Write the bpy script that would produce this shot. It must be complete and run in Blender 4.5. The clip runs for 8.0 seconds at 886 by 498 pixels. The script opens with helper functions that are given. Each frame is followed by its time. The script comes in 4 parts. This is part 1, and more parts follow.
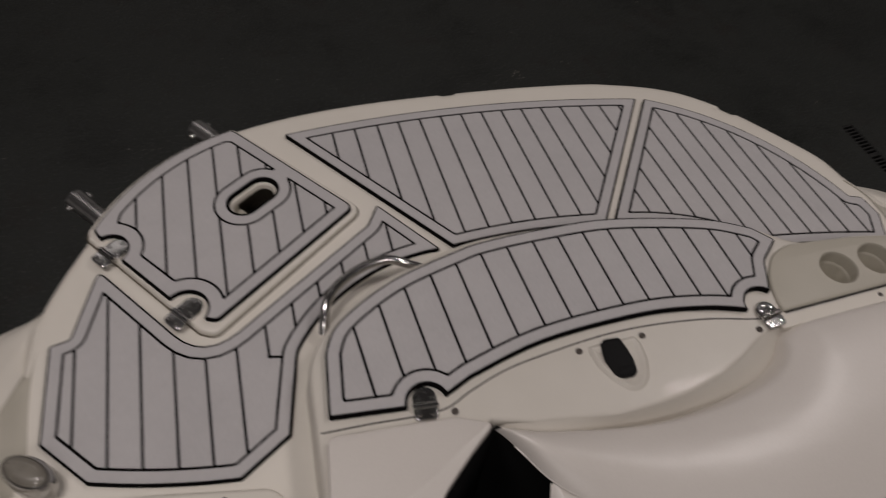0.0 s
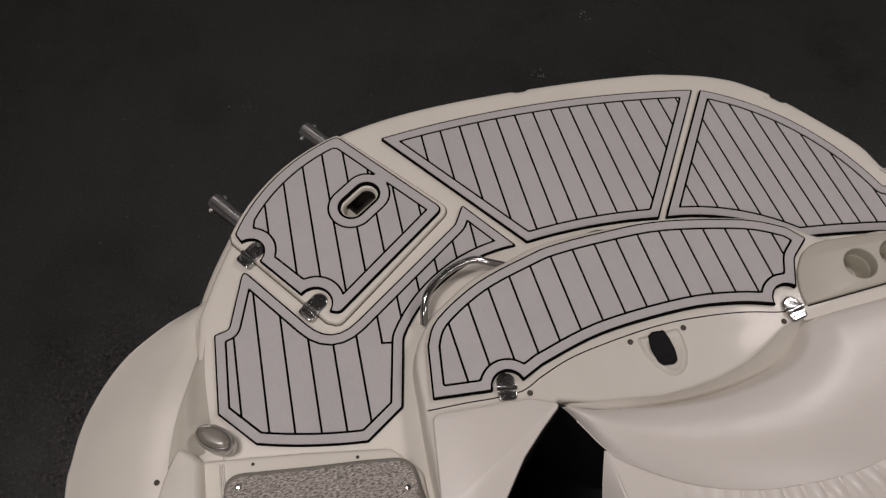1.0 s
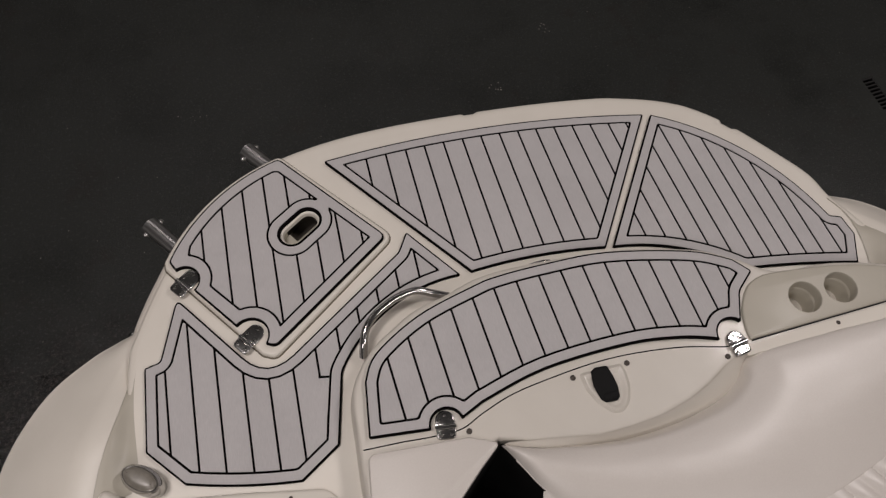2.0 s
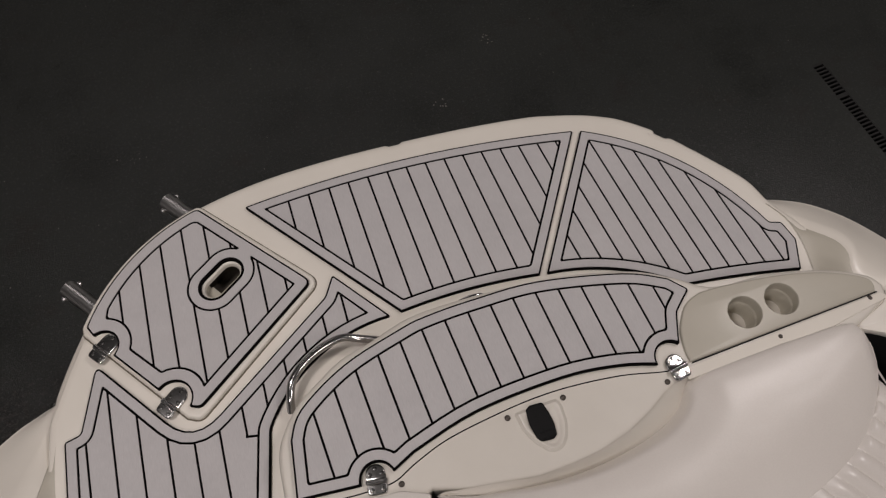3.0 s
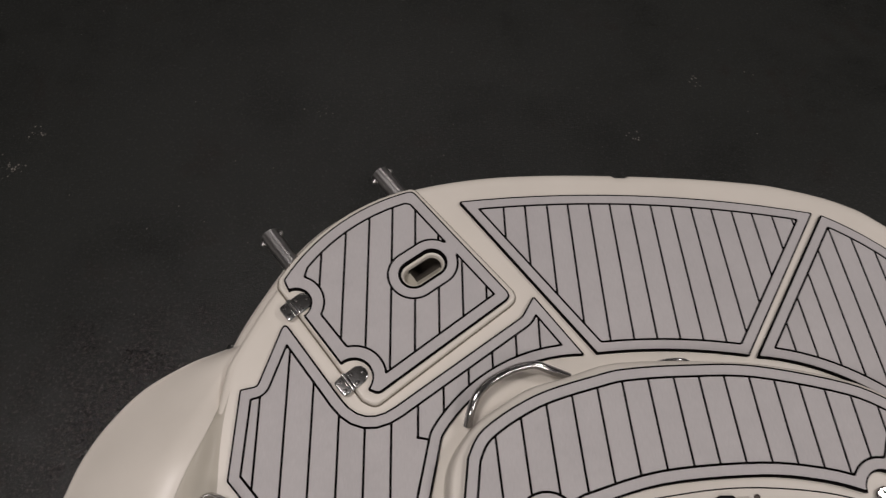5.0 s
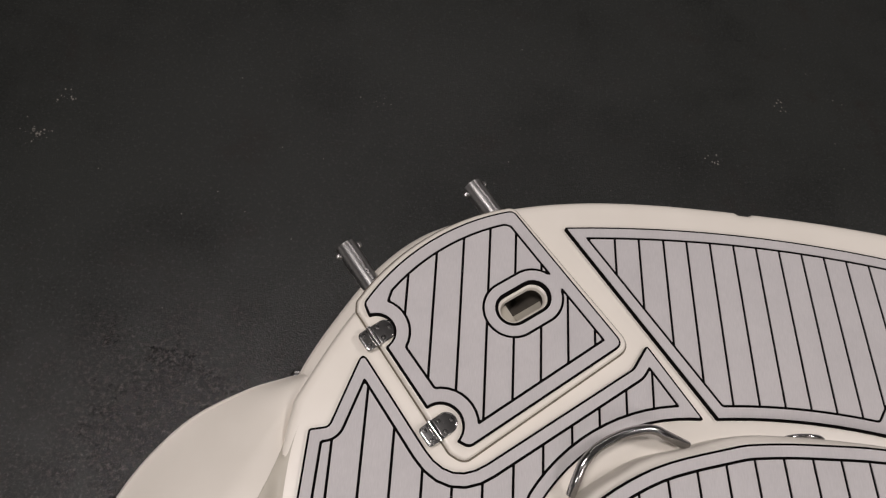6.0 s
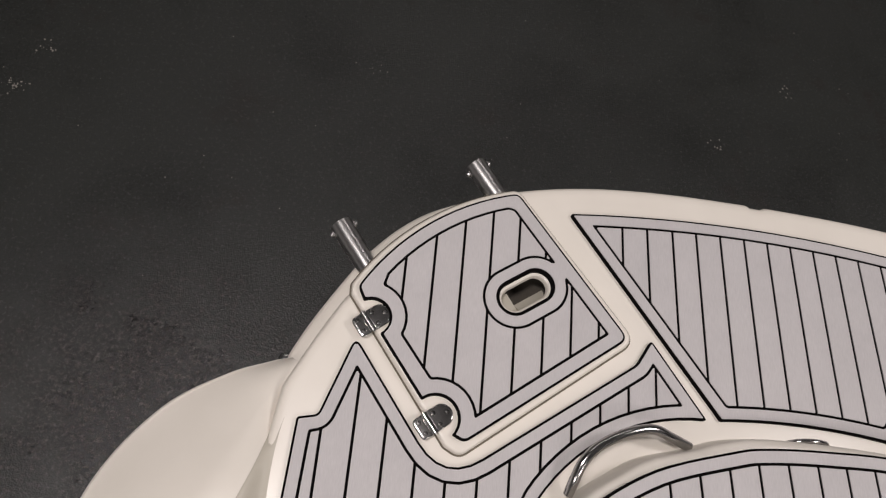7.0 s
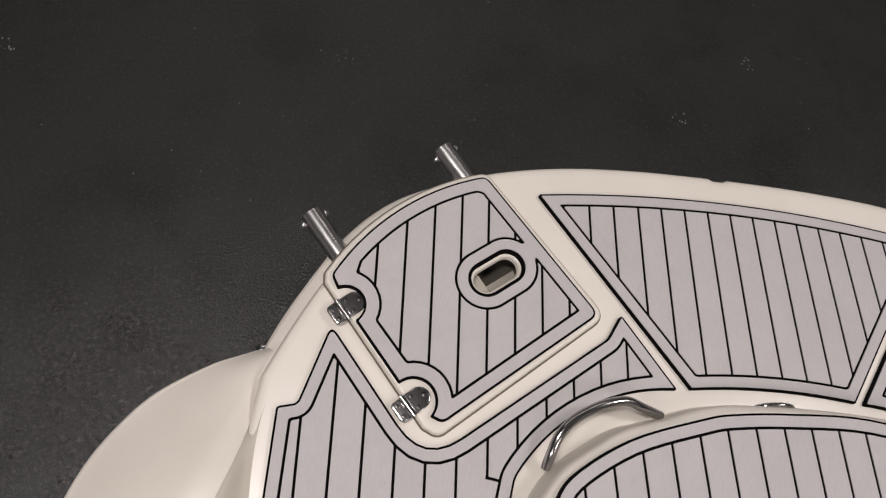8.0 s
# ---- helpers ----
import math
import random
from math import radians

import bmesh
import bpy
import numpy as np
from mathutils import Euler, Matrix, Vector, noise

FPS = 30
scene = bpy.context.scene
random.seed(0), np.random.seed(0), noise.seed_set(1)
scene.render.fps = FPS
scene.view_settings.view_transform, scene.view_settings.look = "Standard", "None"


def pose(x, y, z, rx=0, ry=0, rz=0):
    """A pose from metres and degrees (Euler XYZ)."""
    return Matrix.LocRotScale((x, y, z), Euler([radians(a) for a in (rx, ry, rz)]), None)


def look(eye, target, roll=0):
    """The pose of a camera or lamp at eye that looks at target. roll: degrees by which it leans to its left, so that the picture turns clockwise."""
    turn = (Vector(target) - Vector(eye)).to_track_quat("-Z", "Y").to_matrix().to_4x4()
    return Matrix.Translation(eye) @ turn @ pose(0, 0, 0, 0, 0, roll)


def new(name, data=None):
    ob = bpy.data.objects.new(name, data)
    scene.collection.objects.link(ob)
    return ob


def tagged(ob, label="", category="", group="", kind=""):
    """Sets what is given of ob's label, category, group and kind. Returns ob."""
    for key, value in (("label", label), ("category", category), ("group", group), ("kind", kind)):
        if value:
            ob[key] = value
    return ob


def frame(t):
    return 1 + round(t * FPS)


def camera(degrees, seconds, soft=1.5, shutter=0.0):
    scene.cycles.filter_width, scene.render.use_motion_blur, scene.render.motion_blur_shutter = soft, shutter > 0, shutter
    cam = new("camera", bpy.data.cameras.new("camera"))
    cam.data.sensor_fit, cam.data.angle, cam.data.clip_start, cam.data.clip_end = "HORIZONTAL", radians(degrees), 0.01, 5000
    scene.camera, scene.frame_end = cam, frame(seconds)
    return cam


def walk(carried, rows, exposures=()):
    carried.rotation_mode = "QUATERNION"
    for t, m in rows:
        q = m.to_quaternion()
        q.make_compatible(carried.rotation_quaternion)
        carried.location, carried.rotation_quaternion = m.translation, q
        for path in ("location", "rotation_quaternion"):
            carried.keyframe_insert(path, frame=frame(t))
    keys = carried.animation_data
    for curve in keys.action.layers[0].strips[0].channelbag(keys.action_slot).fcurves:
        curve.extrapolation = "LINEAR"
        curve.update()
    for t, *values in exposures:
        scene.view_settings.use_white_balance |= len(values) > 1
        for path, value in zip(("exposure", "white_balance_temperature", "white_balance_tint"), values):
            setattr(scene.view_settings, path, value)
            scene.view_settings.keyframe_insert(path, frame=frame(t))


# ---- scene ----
from mathutils.geometry import tessellate_polygon

# ---- camera and walk ----
cam = camera(61.3, 8.0, soft=1.22, shutter=0.17)
PATH = [
    (0, (-0.4582, -0.9209, 2.0797), (-0.0415, 0.2150, 0.4872), 7.07),
    (0.2, (-0.4668, -0.7712, 2.3083), (-0.2302, 0.1970, 0.5743), 1.69),
    (0.5, (-0.4790, -0.7885, 2.4579), (-0.2458, 0.1119, 0.6874), 0.94),
    (1, (-0.5004, -0.8180, 2.5044), (-0.3059, 0.0571, 0.7166), 0.05),
    (1.2, (-0.5178, -0.8320, 2.4890), (-0.2559, 0.0055, 0.6917), 3.76),
    (2.3, (-0.3411, -0.6966, 2.5043), (-0.0804, 0.1523, 0.7123), 4.73),
    (2.5, (-0.3004, -0.6809, 2.4985), (-0.0484, 0.1464, 0.6951), 3.05),
    (3, (-0.2122, -0.6759, 2.4892), (0.0557, 0.1673, 0.6955), 0.46),
    (3.5, (-0.1806, -0.6796, 2.4850), (0.1266, 0.1561, 0.6941), 0.18),
    (4, (-0.1997, -0.6729, 2.4724), (0.1643, 0.1488, 0.6857), 5.10),
    (4.5, (-0.3408, -0.6242, 2.4597), (-0.1414, 0.2531, 0.6735), 4.81),
    (5, (-0.5263, -0.5366, 2.4368), (-0.4430, 0.3288, 0.6356), 5.18),
    (5.2, (-0.5951, -0.4955, 2.4139), (-0.5406, 0.3568, 0.6054), 5.05),
    (6.3, (-0.7820, -0.3416, 2.2078), (-0.6341, 0.4807, 0.3906), 15.17),
    (6.5, (-0.7864, -0.3295, 2.1991), (-0.6289, 0.4681, 0.3718), 16.38),
    (7, (-0.7984, -0.3119, 2.1878), (-0.6215, 0.4497, 0.3470), 19.67),
    (7.5, (-0.7849, -0.2853, 2.1998), (-0.5787, 0.4186, 0.3392), 21.14),
    (8, (-0.7894, -0.3139, 2.2095), (-0.5462, 0.4075, 0.3600), 22.27),
]
EXPOSURES = [(0.0, -0.45, 6500, 10), (0.5, -0.28, 6500, 10), (1.2, -0.10, 6500, 10), (2.5, -0.07, 6500, 10), (4.0, -0.06, 6500, 10), (4.5, -0.1, 6500, 10), (5.2, 0.08, 6480, 10), (6.3, 0.46, 6420, 10), (8.0, 0.50, 6420, 10)]
walk(cam, [(t, look(eye, target, roll)) for t, eye, target, roll in PATH], EXPOSURES)

# ---- world and lamps: a dark showroom under ceiling panels and one added fill strip ----
world = bpy.data.worlds.new("showroom_dark")
world.use_nodes = True
world.node_tree.nodes["Background"].inputs[0].default_value = (0.9, 0.92, 1.0, 1)
world.node_tree.nodes["Background"].inputs[1].default_value = 0.02
scene.world = world

ZD = 0.82   # height of the platform deck over the floor
CEIL = 4.56


def area_lamp(name, x, y, z, sx, sy, power, colour):
    d = bpy.data.lights.new(name, "AREA")
    d.shape, d.size, d.size_y, d.energy, d.color = "RECTANGLE", sx, sy, power, colour
    ob = new(name, d)
    ob.matrix_basis = pose(x, y, z, 0, 0, 0)
    return ob


WARM = (1.0, 0.912, 0.893)
# First row is a fill strip added to brighten the far floor.
LAMPS = [(-0.8, 3.3, 11, 4.0, 0.4), (-1.6, -0.25, 60, 0.9, 0.5), (2.42, 0.52, 57, 0.7, 0.5), (-2.2, -3.4, 44, 1.2, 0.7), (2.1, -3.4, 43, 1.2, 0.7)]
for lx, ly, power, wide, deep in LAMPS:
    area_lamp("ceiling_and_fill_lamp", lx, ly, CEIL - 0.09, wide, deep, power, WARM)


# ---- materials ----
def material(name):
    m = bpy.data.materials.new(name)
    m.use_nodes = True
    return m, m.node_tree.nodes, m.node_tree.links, m.node_tree.nodes["Principled BSDF"]


def noise_node(nodes, links, scale, detail=4.0, vec=None, rough=0.6):
    n = nodes.new("ShaderNodeTexNoise")
    n.inputs["Scale"].default_value, n.inputs["Detail"].default_value, n.inputs["Roughness"].default_value = scale, detail, rough
    if vec is not None:
        links.new(vec, n.inputs["Vector"])
    return n.outputs["Fac"]


def ramp(nodes, links, fac, a, b, lo=0.3, hi=0.7):
    r = nodes.new("ShaderNodeValToRGB")
    r.color_ramp.elements[0].position, r.color_ramp.elements[1].position = lo, hi
    r.color_ramp.elements[0].color, r.color_ramp.elements[1].color = (*a, 1), (*b, 1)
    links.new(fac, r.inputs[0])
    return r.outputs[0]


def add_bump(nodes, links, bsdf, fac, strength, distance):
    b = nodes.new("ShaderNodeBump")
    b.inputs["Strength"].default_value, b.inputs["Distance"].default_value = strength, distance
    links.new(fac, b.inputs["Height"])
    links.new(b.outputs[0], bsdf.inputs["Normal"])


def where(nodes):
    c = nodes.new("ShaderNodeNewGeometry")
    return c.outputs["Position"]


def surface(name, a, b, rough, fine, coarse, metal=0.0, coat=0.0, gloss=0.5, bump=0.0, bump_size=0.001, rough_var=0.08, coat_rough=0.16):
    """Two colours mixed by a fine and a coarse noise, uneven roughness and fine relief."""
    m, nodes, links, bsdf = material(name)
    pos = where(nodes)
    f1, f2 = noise_node(nodes, links, fine, 5, pos), noise_node(nodes, links, coarse, 3, pos)
    mix = nodes.new("ShaderNodeMath")
    mix.operation = "MULTIPLY_ADD"
    links.new(f1, mix.inputs[0])
    mix.inputs[1].default_value = 0.5
    half = nodes.new("ShaderNodeMath")
    half.operation = "MULTIPLY"
    links.new(f2, half.inputs[0])
    half.inputs[1].default_value = 0.5
    links.new(half.outputs[0], mix.inputs[2])
    links.new(ramp(nodes, links, mix.outputs[0], a, b), bsdf.inputs["Base Color"])
    rr = nodes.new("ShaderNodeMapRange")
    rr.inputs[3].default_value, rr.inputs[4].default_value = max(0.02, rough - rough_var), min(1, rough + rough_var)
    links.new(f2, rr.inputs[0])
    links.new(rr.outputs[0], bsdf.inputs["Roughness"])
    bsdf.inputs["Metallic"].default_value = metal
    bsdf.inputs["Coat Weight"].default_value = coat
    bsdf.inputs["Specular IOR Level"].default_value = gloss
    bsdf.inputs["Coat Roughness"].default_value = coat_rough
    if bump:
        add_bump(nodes, links, bsdf, f1, bump, bump_size)
    return m


GELCOAT = surface("cream_gelcoat", (0.70, 0.66, 0.585), (0.76, 0.72, 0.645), 0.42, 9, 2.2, coat=0.12, bump=0.04, bump_size=0.002)
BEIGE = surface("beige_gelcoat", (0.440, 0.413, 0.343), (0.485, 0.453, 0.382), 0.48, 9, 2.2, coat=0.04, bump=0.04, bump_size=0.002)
SATIN = surface("satin_gelcoat", (0.68, 0.64, 0.565), (0.74, 0.70, 0.625), 0.5, 9, 2.2, gloss=0.3, bump=0.04, bump_size=0.002)
LID_COAT = surface("lid_gelcoat", (0.605, 0.57, 0.505), (0.66, 0.625, 0.56), 0.45, 9, 2.2, coat=0.1, bump=0.03, bump_size=0.002, coat_rough=0.085)
VINYL = surface("cream_vinyl", (0.645, 0.605, 0.56), (0.70, 0.66, 0.61), 0.36, 260, 4, bump=0.12, bump_size=0.0006)
BLACK_FOAM = surface("black_foam", (0.002, 0.0017, 0.0017), (0.0042, 0.0036, 0.0036), 0.9, 300, 8, gloss=0.05, bump=0.2, bump_size=0.0005)
BLACK_TRIM = surface("black_plastic", (0.004, 0.004, 0.004), (0.008, 0.008, 0.008), 0.6, 200, 8, gloss=0.15)
VINYL_GAP_BLACK = surface("black_vinyl_and_gap_shade", (0.008, 0.0078, 0.008), (0.014, 0.0137, 0.014), 0.7, 200, 8, gloss=0.2, bump=0.1, bump_size=0.0006)
CHROME = surface("polished_steel", (0.50, 0.49, 0.48), (0.60, 0.59, 0.58), 0.17, 60, 8, metal=1.0, rough_var=0.04)
HINGE_STEEL = surface("hinge_steel", (0.43, 0.425, 0.415), (0.53, 0.525, 0.515), 0.19, 120, 12, metal=1.0, rough_var=0.08)
STEEL = surface("brushed_steel", (0.64, 0.63, 0.62), (0.74, 0.73, 0.715), 0.29, 90, 8, metal=1.0, rough_var=0.06)
NUT = surface("bright_nut", (0.66, 0.65, 0.64), (0.76, 0.75, 0.74), 0.3, 60, 8, metal=1.0, rough_var=0.05)
SCREW = surface("dull_screw", (0.05, 0.042, 0.036), (0.09, 0.075, 0.062), 0.5, 200, 20, metal=0.4)
CEILING = surface("dark_ceiling", (0.05, 0.049, 0.048), (0.075, 0.074, 0.072), 0.85, 3, 0.5)
WALL = surface("grey_wall", (0.50, 0.495, 0.485), (0.56, 0.555, 0.545), 0.8, 3, 0.5)
LENS = surface("smoked_lens", (0.15, 0.138, 0.115), (0.25, 0.23, 0.195), 0.3, 60, 8, coat=0.7, coat_rough=0.07)


def foam_material():
    """Brushed light grey foam, each piece a shade of its own."""
    m, nodes, links, bsdf = material("grey_foam")
    pos = where(nodes)
    stretch = nodes.new("ShaderNodeMapping")
    stretch.inputs["Scale"].default_value = (700, 60, 300)
    links.new(pos, stretch.inputs["Vector"])
    streak = noise_node(nodes, links, 1.0, 3, stretch.outputs[0])
    cloud = noise_node(nodes, links, 14, 4, pos)
    info = nodes.new("ShaderNodeObjectInfo")
    add = nodes.new("ShaderNodeMath")
    add.operation = "MULTIPLY_ADD"
    links.new(info.outputs["Random"], add.inputs[0])
    add.inputs[1].default_value = 0.16
    links.new(cloud, add.inputs[2])
    base = ramp(nodes, links, add.outputs[0], (0.453, 0.4375, 0.436), (0.503, 0.4855, 0.482), 0.25, 0.85)
    mixed = nodes.new("ShaderNodeMix")
    mixed.data_type, mixed.blend_type = "RGBA", "MULTIPLY"
    mixed.inputs[0].default_value = 1.0
    links.new(base, mixed.inputs[6])
    links.new(ramp(nodes, links, streak, (0.93, 0.93, 0.93), (1.04, 1.04, 1.04)), mixed.inputs[7])
    links.new(mixed.outputs[2], bsdf.inputs["Base Color"])
    bsdf.inputs["Roughness"].default_value = 0.78
    add_bump(nodes, links, bsdf, streak, 0.25, 0.0006)
    return m


FOAM = foam_material()


def floor_material():
    """Worn dark painted concrete: mottling at two scales, rusty blots, pale specks and a pitted skin."""
    m, nodes, links, bsdf = material("dark_floor_paint")
    pos = where(nodes)
    cloud = noise_node(nodes, links, 1.7, 9, pos, 0.68)
    scuff = noise_node(nodes, links, 130, 5, pos, 0.75)
    both = nodes.new("ShaderNodeMath")
    both.operation = "MULTIPLY_ADD"
    links.new(scuff, both.inputs[0])
    both.inputs[1].default_value = 1.0
    links.new(cloud, both.inputs[2])
    base = ramp(nodes, links, both.outputs[0], (0.0104, 0.0110, 0.0101), (0.0330, 0.0350, 0.0325), 0.70, 1.34)
    vor = nodes.new("ShaderNodeTexVoronoi")
    vor.inputs["Scale"].default_value = 4.0
    links.new(pos, vor.inputs["Vector"])
    speck = nodes.new("ShaderNodeMath")
    speck.operation = "LESS_THAN"
    links.new(vor.outputs["Distance"], speck.inputs[0])
    speck.inputs[1].default_value = 0.010
    m1 = nodes.new("ShaderNodeMix")
    m1.data_type = "RGBA"
    links.new(speck.outputs[0], m1.inputs[0])
    links.new(base, m1.inputs[6])
    m1.inputs[7].default_value = (0.11, 0.107, 0.10, 1)
    blot = noise_node(nodes, links, 3.3, 8, pos, 0.78)
    m2 = nodes.new("ShaderNodeMix")
    m2.data_type = "RGBA"
    links.new(ramp(nodes, links, blot, (0, 0, 0), (0.6, 0.6, 0.6), 0.55, 0.72), m2.inputs[0])
    links.new(m1.outputs[2], m2.inputs[6])
    m2.inputs[7].default_value = (0.024, 0.0165, 0.0145, 1)
    m3 = nodes.new("ShaderNodeMix")
    m3.data_type = "RGBA"
    links.new(ramp(nodes, links, noise_node(nodes, links, 11, 5, pos, 0.6), (0, 0, 0), (0.45, 0.45, 0.45), 0.66, 0.76), m3.inputs[0])
    links.new(m2.outputs[2], m3.inputs[6])
    m3.inputs[7].default_value = (0.006, 0.0055, 0.005, 1)
    # A ragged patch by the hull, mottled with pale and dark specks.
    place = nodes.new("ShaderNodeVectorMath")
    place.operation = "DISTANCE"
    links.new(pos, place.inputs[0])
    place.inputs[1].default_value = (-1.36, -0.02, 0.0)
    ragged = nodes.new("ShaderNodeMath")
    ragged.operation = "MULTIPLY_ADD"
    links.new(noise_node(nodes, links, 5.5, 6, pos, 0.7), ragged.inputs[0])
    ragged.inputs[1].default_value = 0.9
    links.new(place.outputs["Value"], ragged.inputs[2])
    speckled = ramp(nodes, links, ragged.outputs[0], (0.95, 0.95, 0.95), (0, 0, 0), 0.62, 0.95)
    mottle = ramp(nodes, links, noise_node(nodes, links, 66, 9, pos, 0.9), (0.004, 0.0035, 0.0034), (0.16, 0.138, 0.127), 0.50, 0.66)
    m4 = nodes.new("ShaderNodeMix")
    m4.data_type = "RGBA"
    links.new(speckled, m4.inputs[0])
    links.new(m3.outputs[2], m4.inputs[6])
    links.new(mottle, m4.inputs[7])
    links.new(m4.outputs[2], bsdf.inputs["Base Color"])
    rr = nodes.new("ShaderNodeMapRange")
    rr.inputs[1].default_value, rr.inputs[2].default_value = 0.3, 0.7
    rr.inputs[3].default_value, rr.inputs[4].default_value = 0.14, 0.34
    bsdf.inputs["Specular IOR Level"].default_value = 0.42
    links.new(noise_node(nodes, links, 90, 9, pos, 0.8), rr.inputs[0])
    links.new(rr.outputs[0], bsdf.inputs["Roughness"])
    pits = noise_node(nodes, links, 120, 7, pos, 0.78)
    dents = noise_node(nodes, links, 24, 3, pos, 0.5)
    relief = nodes.new("ShaderNodeMath")
    relief.operation = "MULTIPLY_ADD"
    links.new(dents, relief.inputs[0])
    relief.inputs[1].default_value = 0.5
    cells = nodes.new("ShaderNodeTexVoronoi")
    cells.inputs["Scale"].default_value = 210
    links.new(pos, cells.inputs["Vector"])
    pitted = nodes.new("ShaderNodeMath")
    pitted.operation = "MULTIPLY_ADD"
    links.new(cells.outputs["Distance"], pitted.inputs[0])
    pitted.inputs[1].default_value = 0.7
    links.new(pits, pitted.inputs[2])
    links.new(pitted.outputs[0], relief.inputs[2])
    add_bump(nodes, links, bsdf, relief.outputs[0], 0.8, 0.0014)
    return m


FLOOR = floor_material()


# ---- plane geometry helpers ----
def arc_points(a, b, bulge, n=14):
    """Points after a up to b along an arc whose rise over the chord is bulge * half the chord (positive: to the right of a-b)."""
    a, b = np.array(a), np.array(b)
    mid, d = (a + b) / 2, b - a
    half = np.hypot(*d) / 2
    nrm = np.array([d[1], -d[0]]) / (2 * half)
    rise = bulge * half
    r = (half * half + rise * rise) / (2 * rise)
    c = mid + nrm * (rise - r)
    a0, a1 = math.atan2(*(a - c)[::-1]), math.atan2(*(b - c)[::-1])
    if bulge > 0:
        while a1 < a0: a1 += 2 * math.pi
    else:
        while a1 > a0: a1 -= 2 * math.pi
    return [tuple(c + abs(r) * np.array([math.cos(t), math.sin(t)])) for t in np.linspace(a0, a1, n + 1)[1:]]


def expand(ctrl):
    """Control rows (x, y, corner radius, bulge of the edge to the next) to a polygon of (x, y, radius)."""
    out = []
    for i, row in enumerate(ctrl):
        x, y, r = row[:3]
        out.append((x, y, r))
        if len(row) > 3:
            nx = ctrl[(i + 1) % len(ctrl)]
            out += [(px, py, 0.0) for px, py in arc_points((x, y), nx[:2], row[3])[:-1]]
    return out


def signed_area(p):
    return 0.5 * sum(p[i][0] * p[(i + 1) % len(p)][1] - p[(i + 1) % len(p)][0] * p[i][1] for i in range(len(p)))


def rounded(poly, n=6):
    """Fillets the corners of a polygon of (x, y, radius)."""
    out, m = [], len(poly)
    for i in range(m):
        p, a, b = (np.array(poly[j % m][:2]) for j in (i, i - 1, i + 1))
        r = poly[i][2]
        u, v = a - p, b - p
        lu, lv = np.hypot(*u), np.hypot(*v)
        if r <= 0 or lu < 1e-6 or lv < 1e-6:
            out.append(tuple(p))
            continue
        u, v = u / lu, v / lv
        ang = math.acos(max(-1, min(1, float(u @ v))))
        if ang > 3.1:
            out.append(tuple(p))
            continue
        t = min(r / math.tan(ang / 2), 0.48 * lu, 0.48 * lv)
        p0, p1 = p + u * t, p + v * t
        for s in np.linspace(0, 1, n + 1):
            out.append(tuple((1 - s) ** 2 * p0 + 2 * s * (1 - s) * p + s * s * p1))
    return out


def mitred(poly, w):
    """A polygon of (x, y, radius) moved inwards by w, corner by corner."""
    m, sgn = len(poly), 1 if signed_area(poly) > 0 else -1
    out = []
    for i in range(m):
        p, a, b = (np.array(poly[j % m][:2]) for j in (i, i - 1, i + 1))
        d0, d1 = (p - a) / np.hypot(*(p - a)), (b - p) / np.hypot(*(b - p))
        n0, n1 = sgn * np.array([-d0[1], d0[0]]), sgn * np.array([-d1[1], d1[0]])
        k = n0 + n1
        s = max(0.25, 0.5 * float(k @ k))
        turn = sgn * (d0[0] * d1[1] - d0[1] * d1[0])
        r = poly[i][2]
        r = max(0.003, r - w) if turn > 0 else r + w
        q = p + k * w / s
        out.append((q[0], q[1], r if poly[i][2] > 0 else 0.0))
    return out


def spline(points, n=10, closed=False):
    """Catmull-Rom through points."""
    p, out, m = [np.array(q, float) for q in points], [], len(points)
    for i in range(m if closed else m - 1):
        g = [p[(i + j) % m] if closed else p[max(0, min(m - 1, i + j))] for j in (-1, 0, 1, 2)]
        for s in np.linspace(0, 1, n, endpoint=False):
            out.append(tuple(0.5 * (2 * g[1] + (g[2] - g[0]) * s + (2 * g[0] - 5 * g[1] + 4 * g[2] - g[3]) * s * s + (3 * g[1] - g[0] - 3 * g[2] + g[3]) * s ** 3)))
    if not closed:
        out.append(tuple(p[-1]))
    return out


def shifted(loop, w):
    """A dense closed loop moved inwards by w along its normals."""
    p = np.array(loop)
    d = np.roll(p, -1, 0) - np.roll(p, 1, 0)
    d /= np.maximum(np.hypot(d[:, 0], d[:, 1]), 1e-9)[:, None]
    s = 1 if signed_area(loop) > 0 else -1
    return [tuple(q) for q in p + s * w * np.stack([-d[:, 1], d[:, 0]], 1)]


# ---- mesh helpers ----
def thing(name, label, category, group="", kind=""):
    return tagged(new(name), label, category, group, kind)


def part(name, bm, mat, parent=None, label="", smooth=False):
    me = bpy.data.meshes.new(name)
    bmesh.ops.recalc_face_normals(bm, faces=bm.faces)
    if smooth:
        for f in bm.faces:
            f.smooth = True
    bm.to_mesh(me)
    bm.free()
    me.materials.append(mat)
    if smooth:
        me.set_sharp_from_angle(angle=radians(38))
    ob = new(name, me)
    ob.parent = parent
    if label:
        ob["label"] = label
    return ob


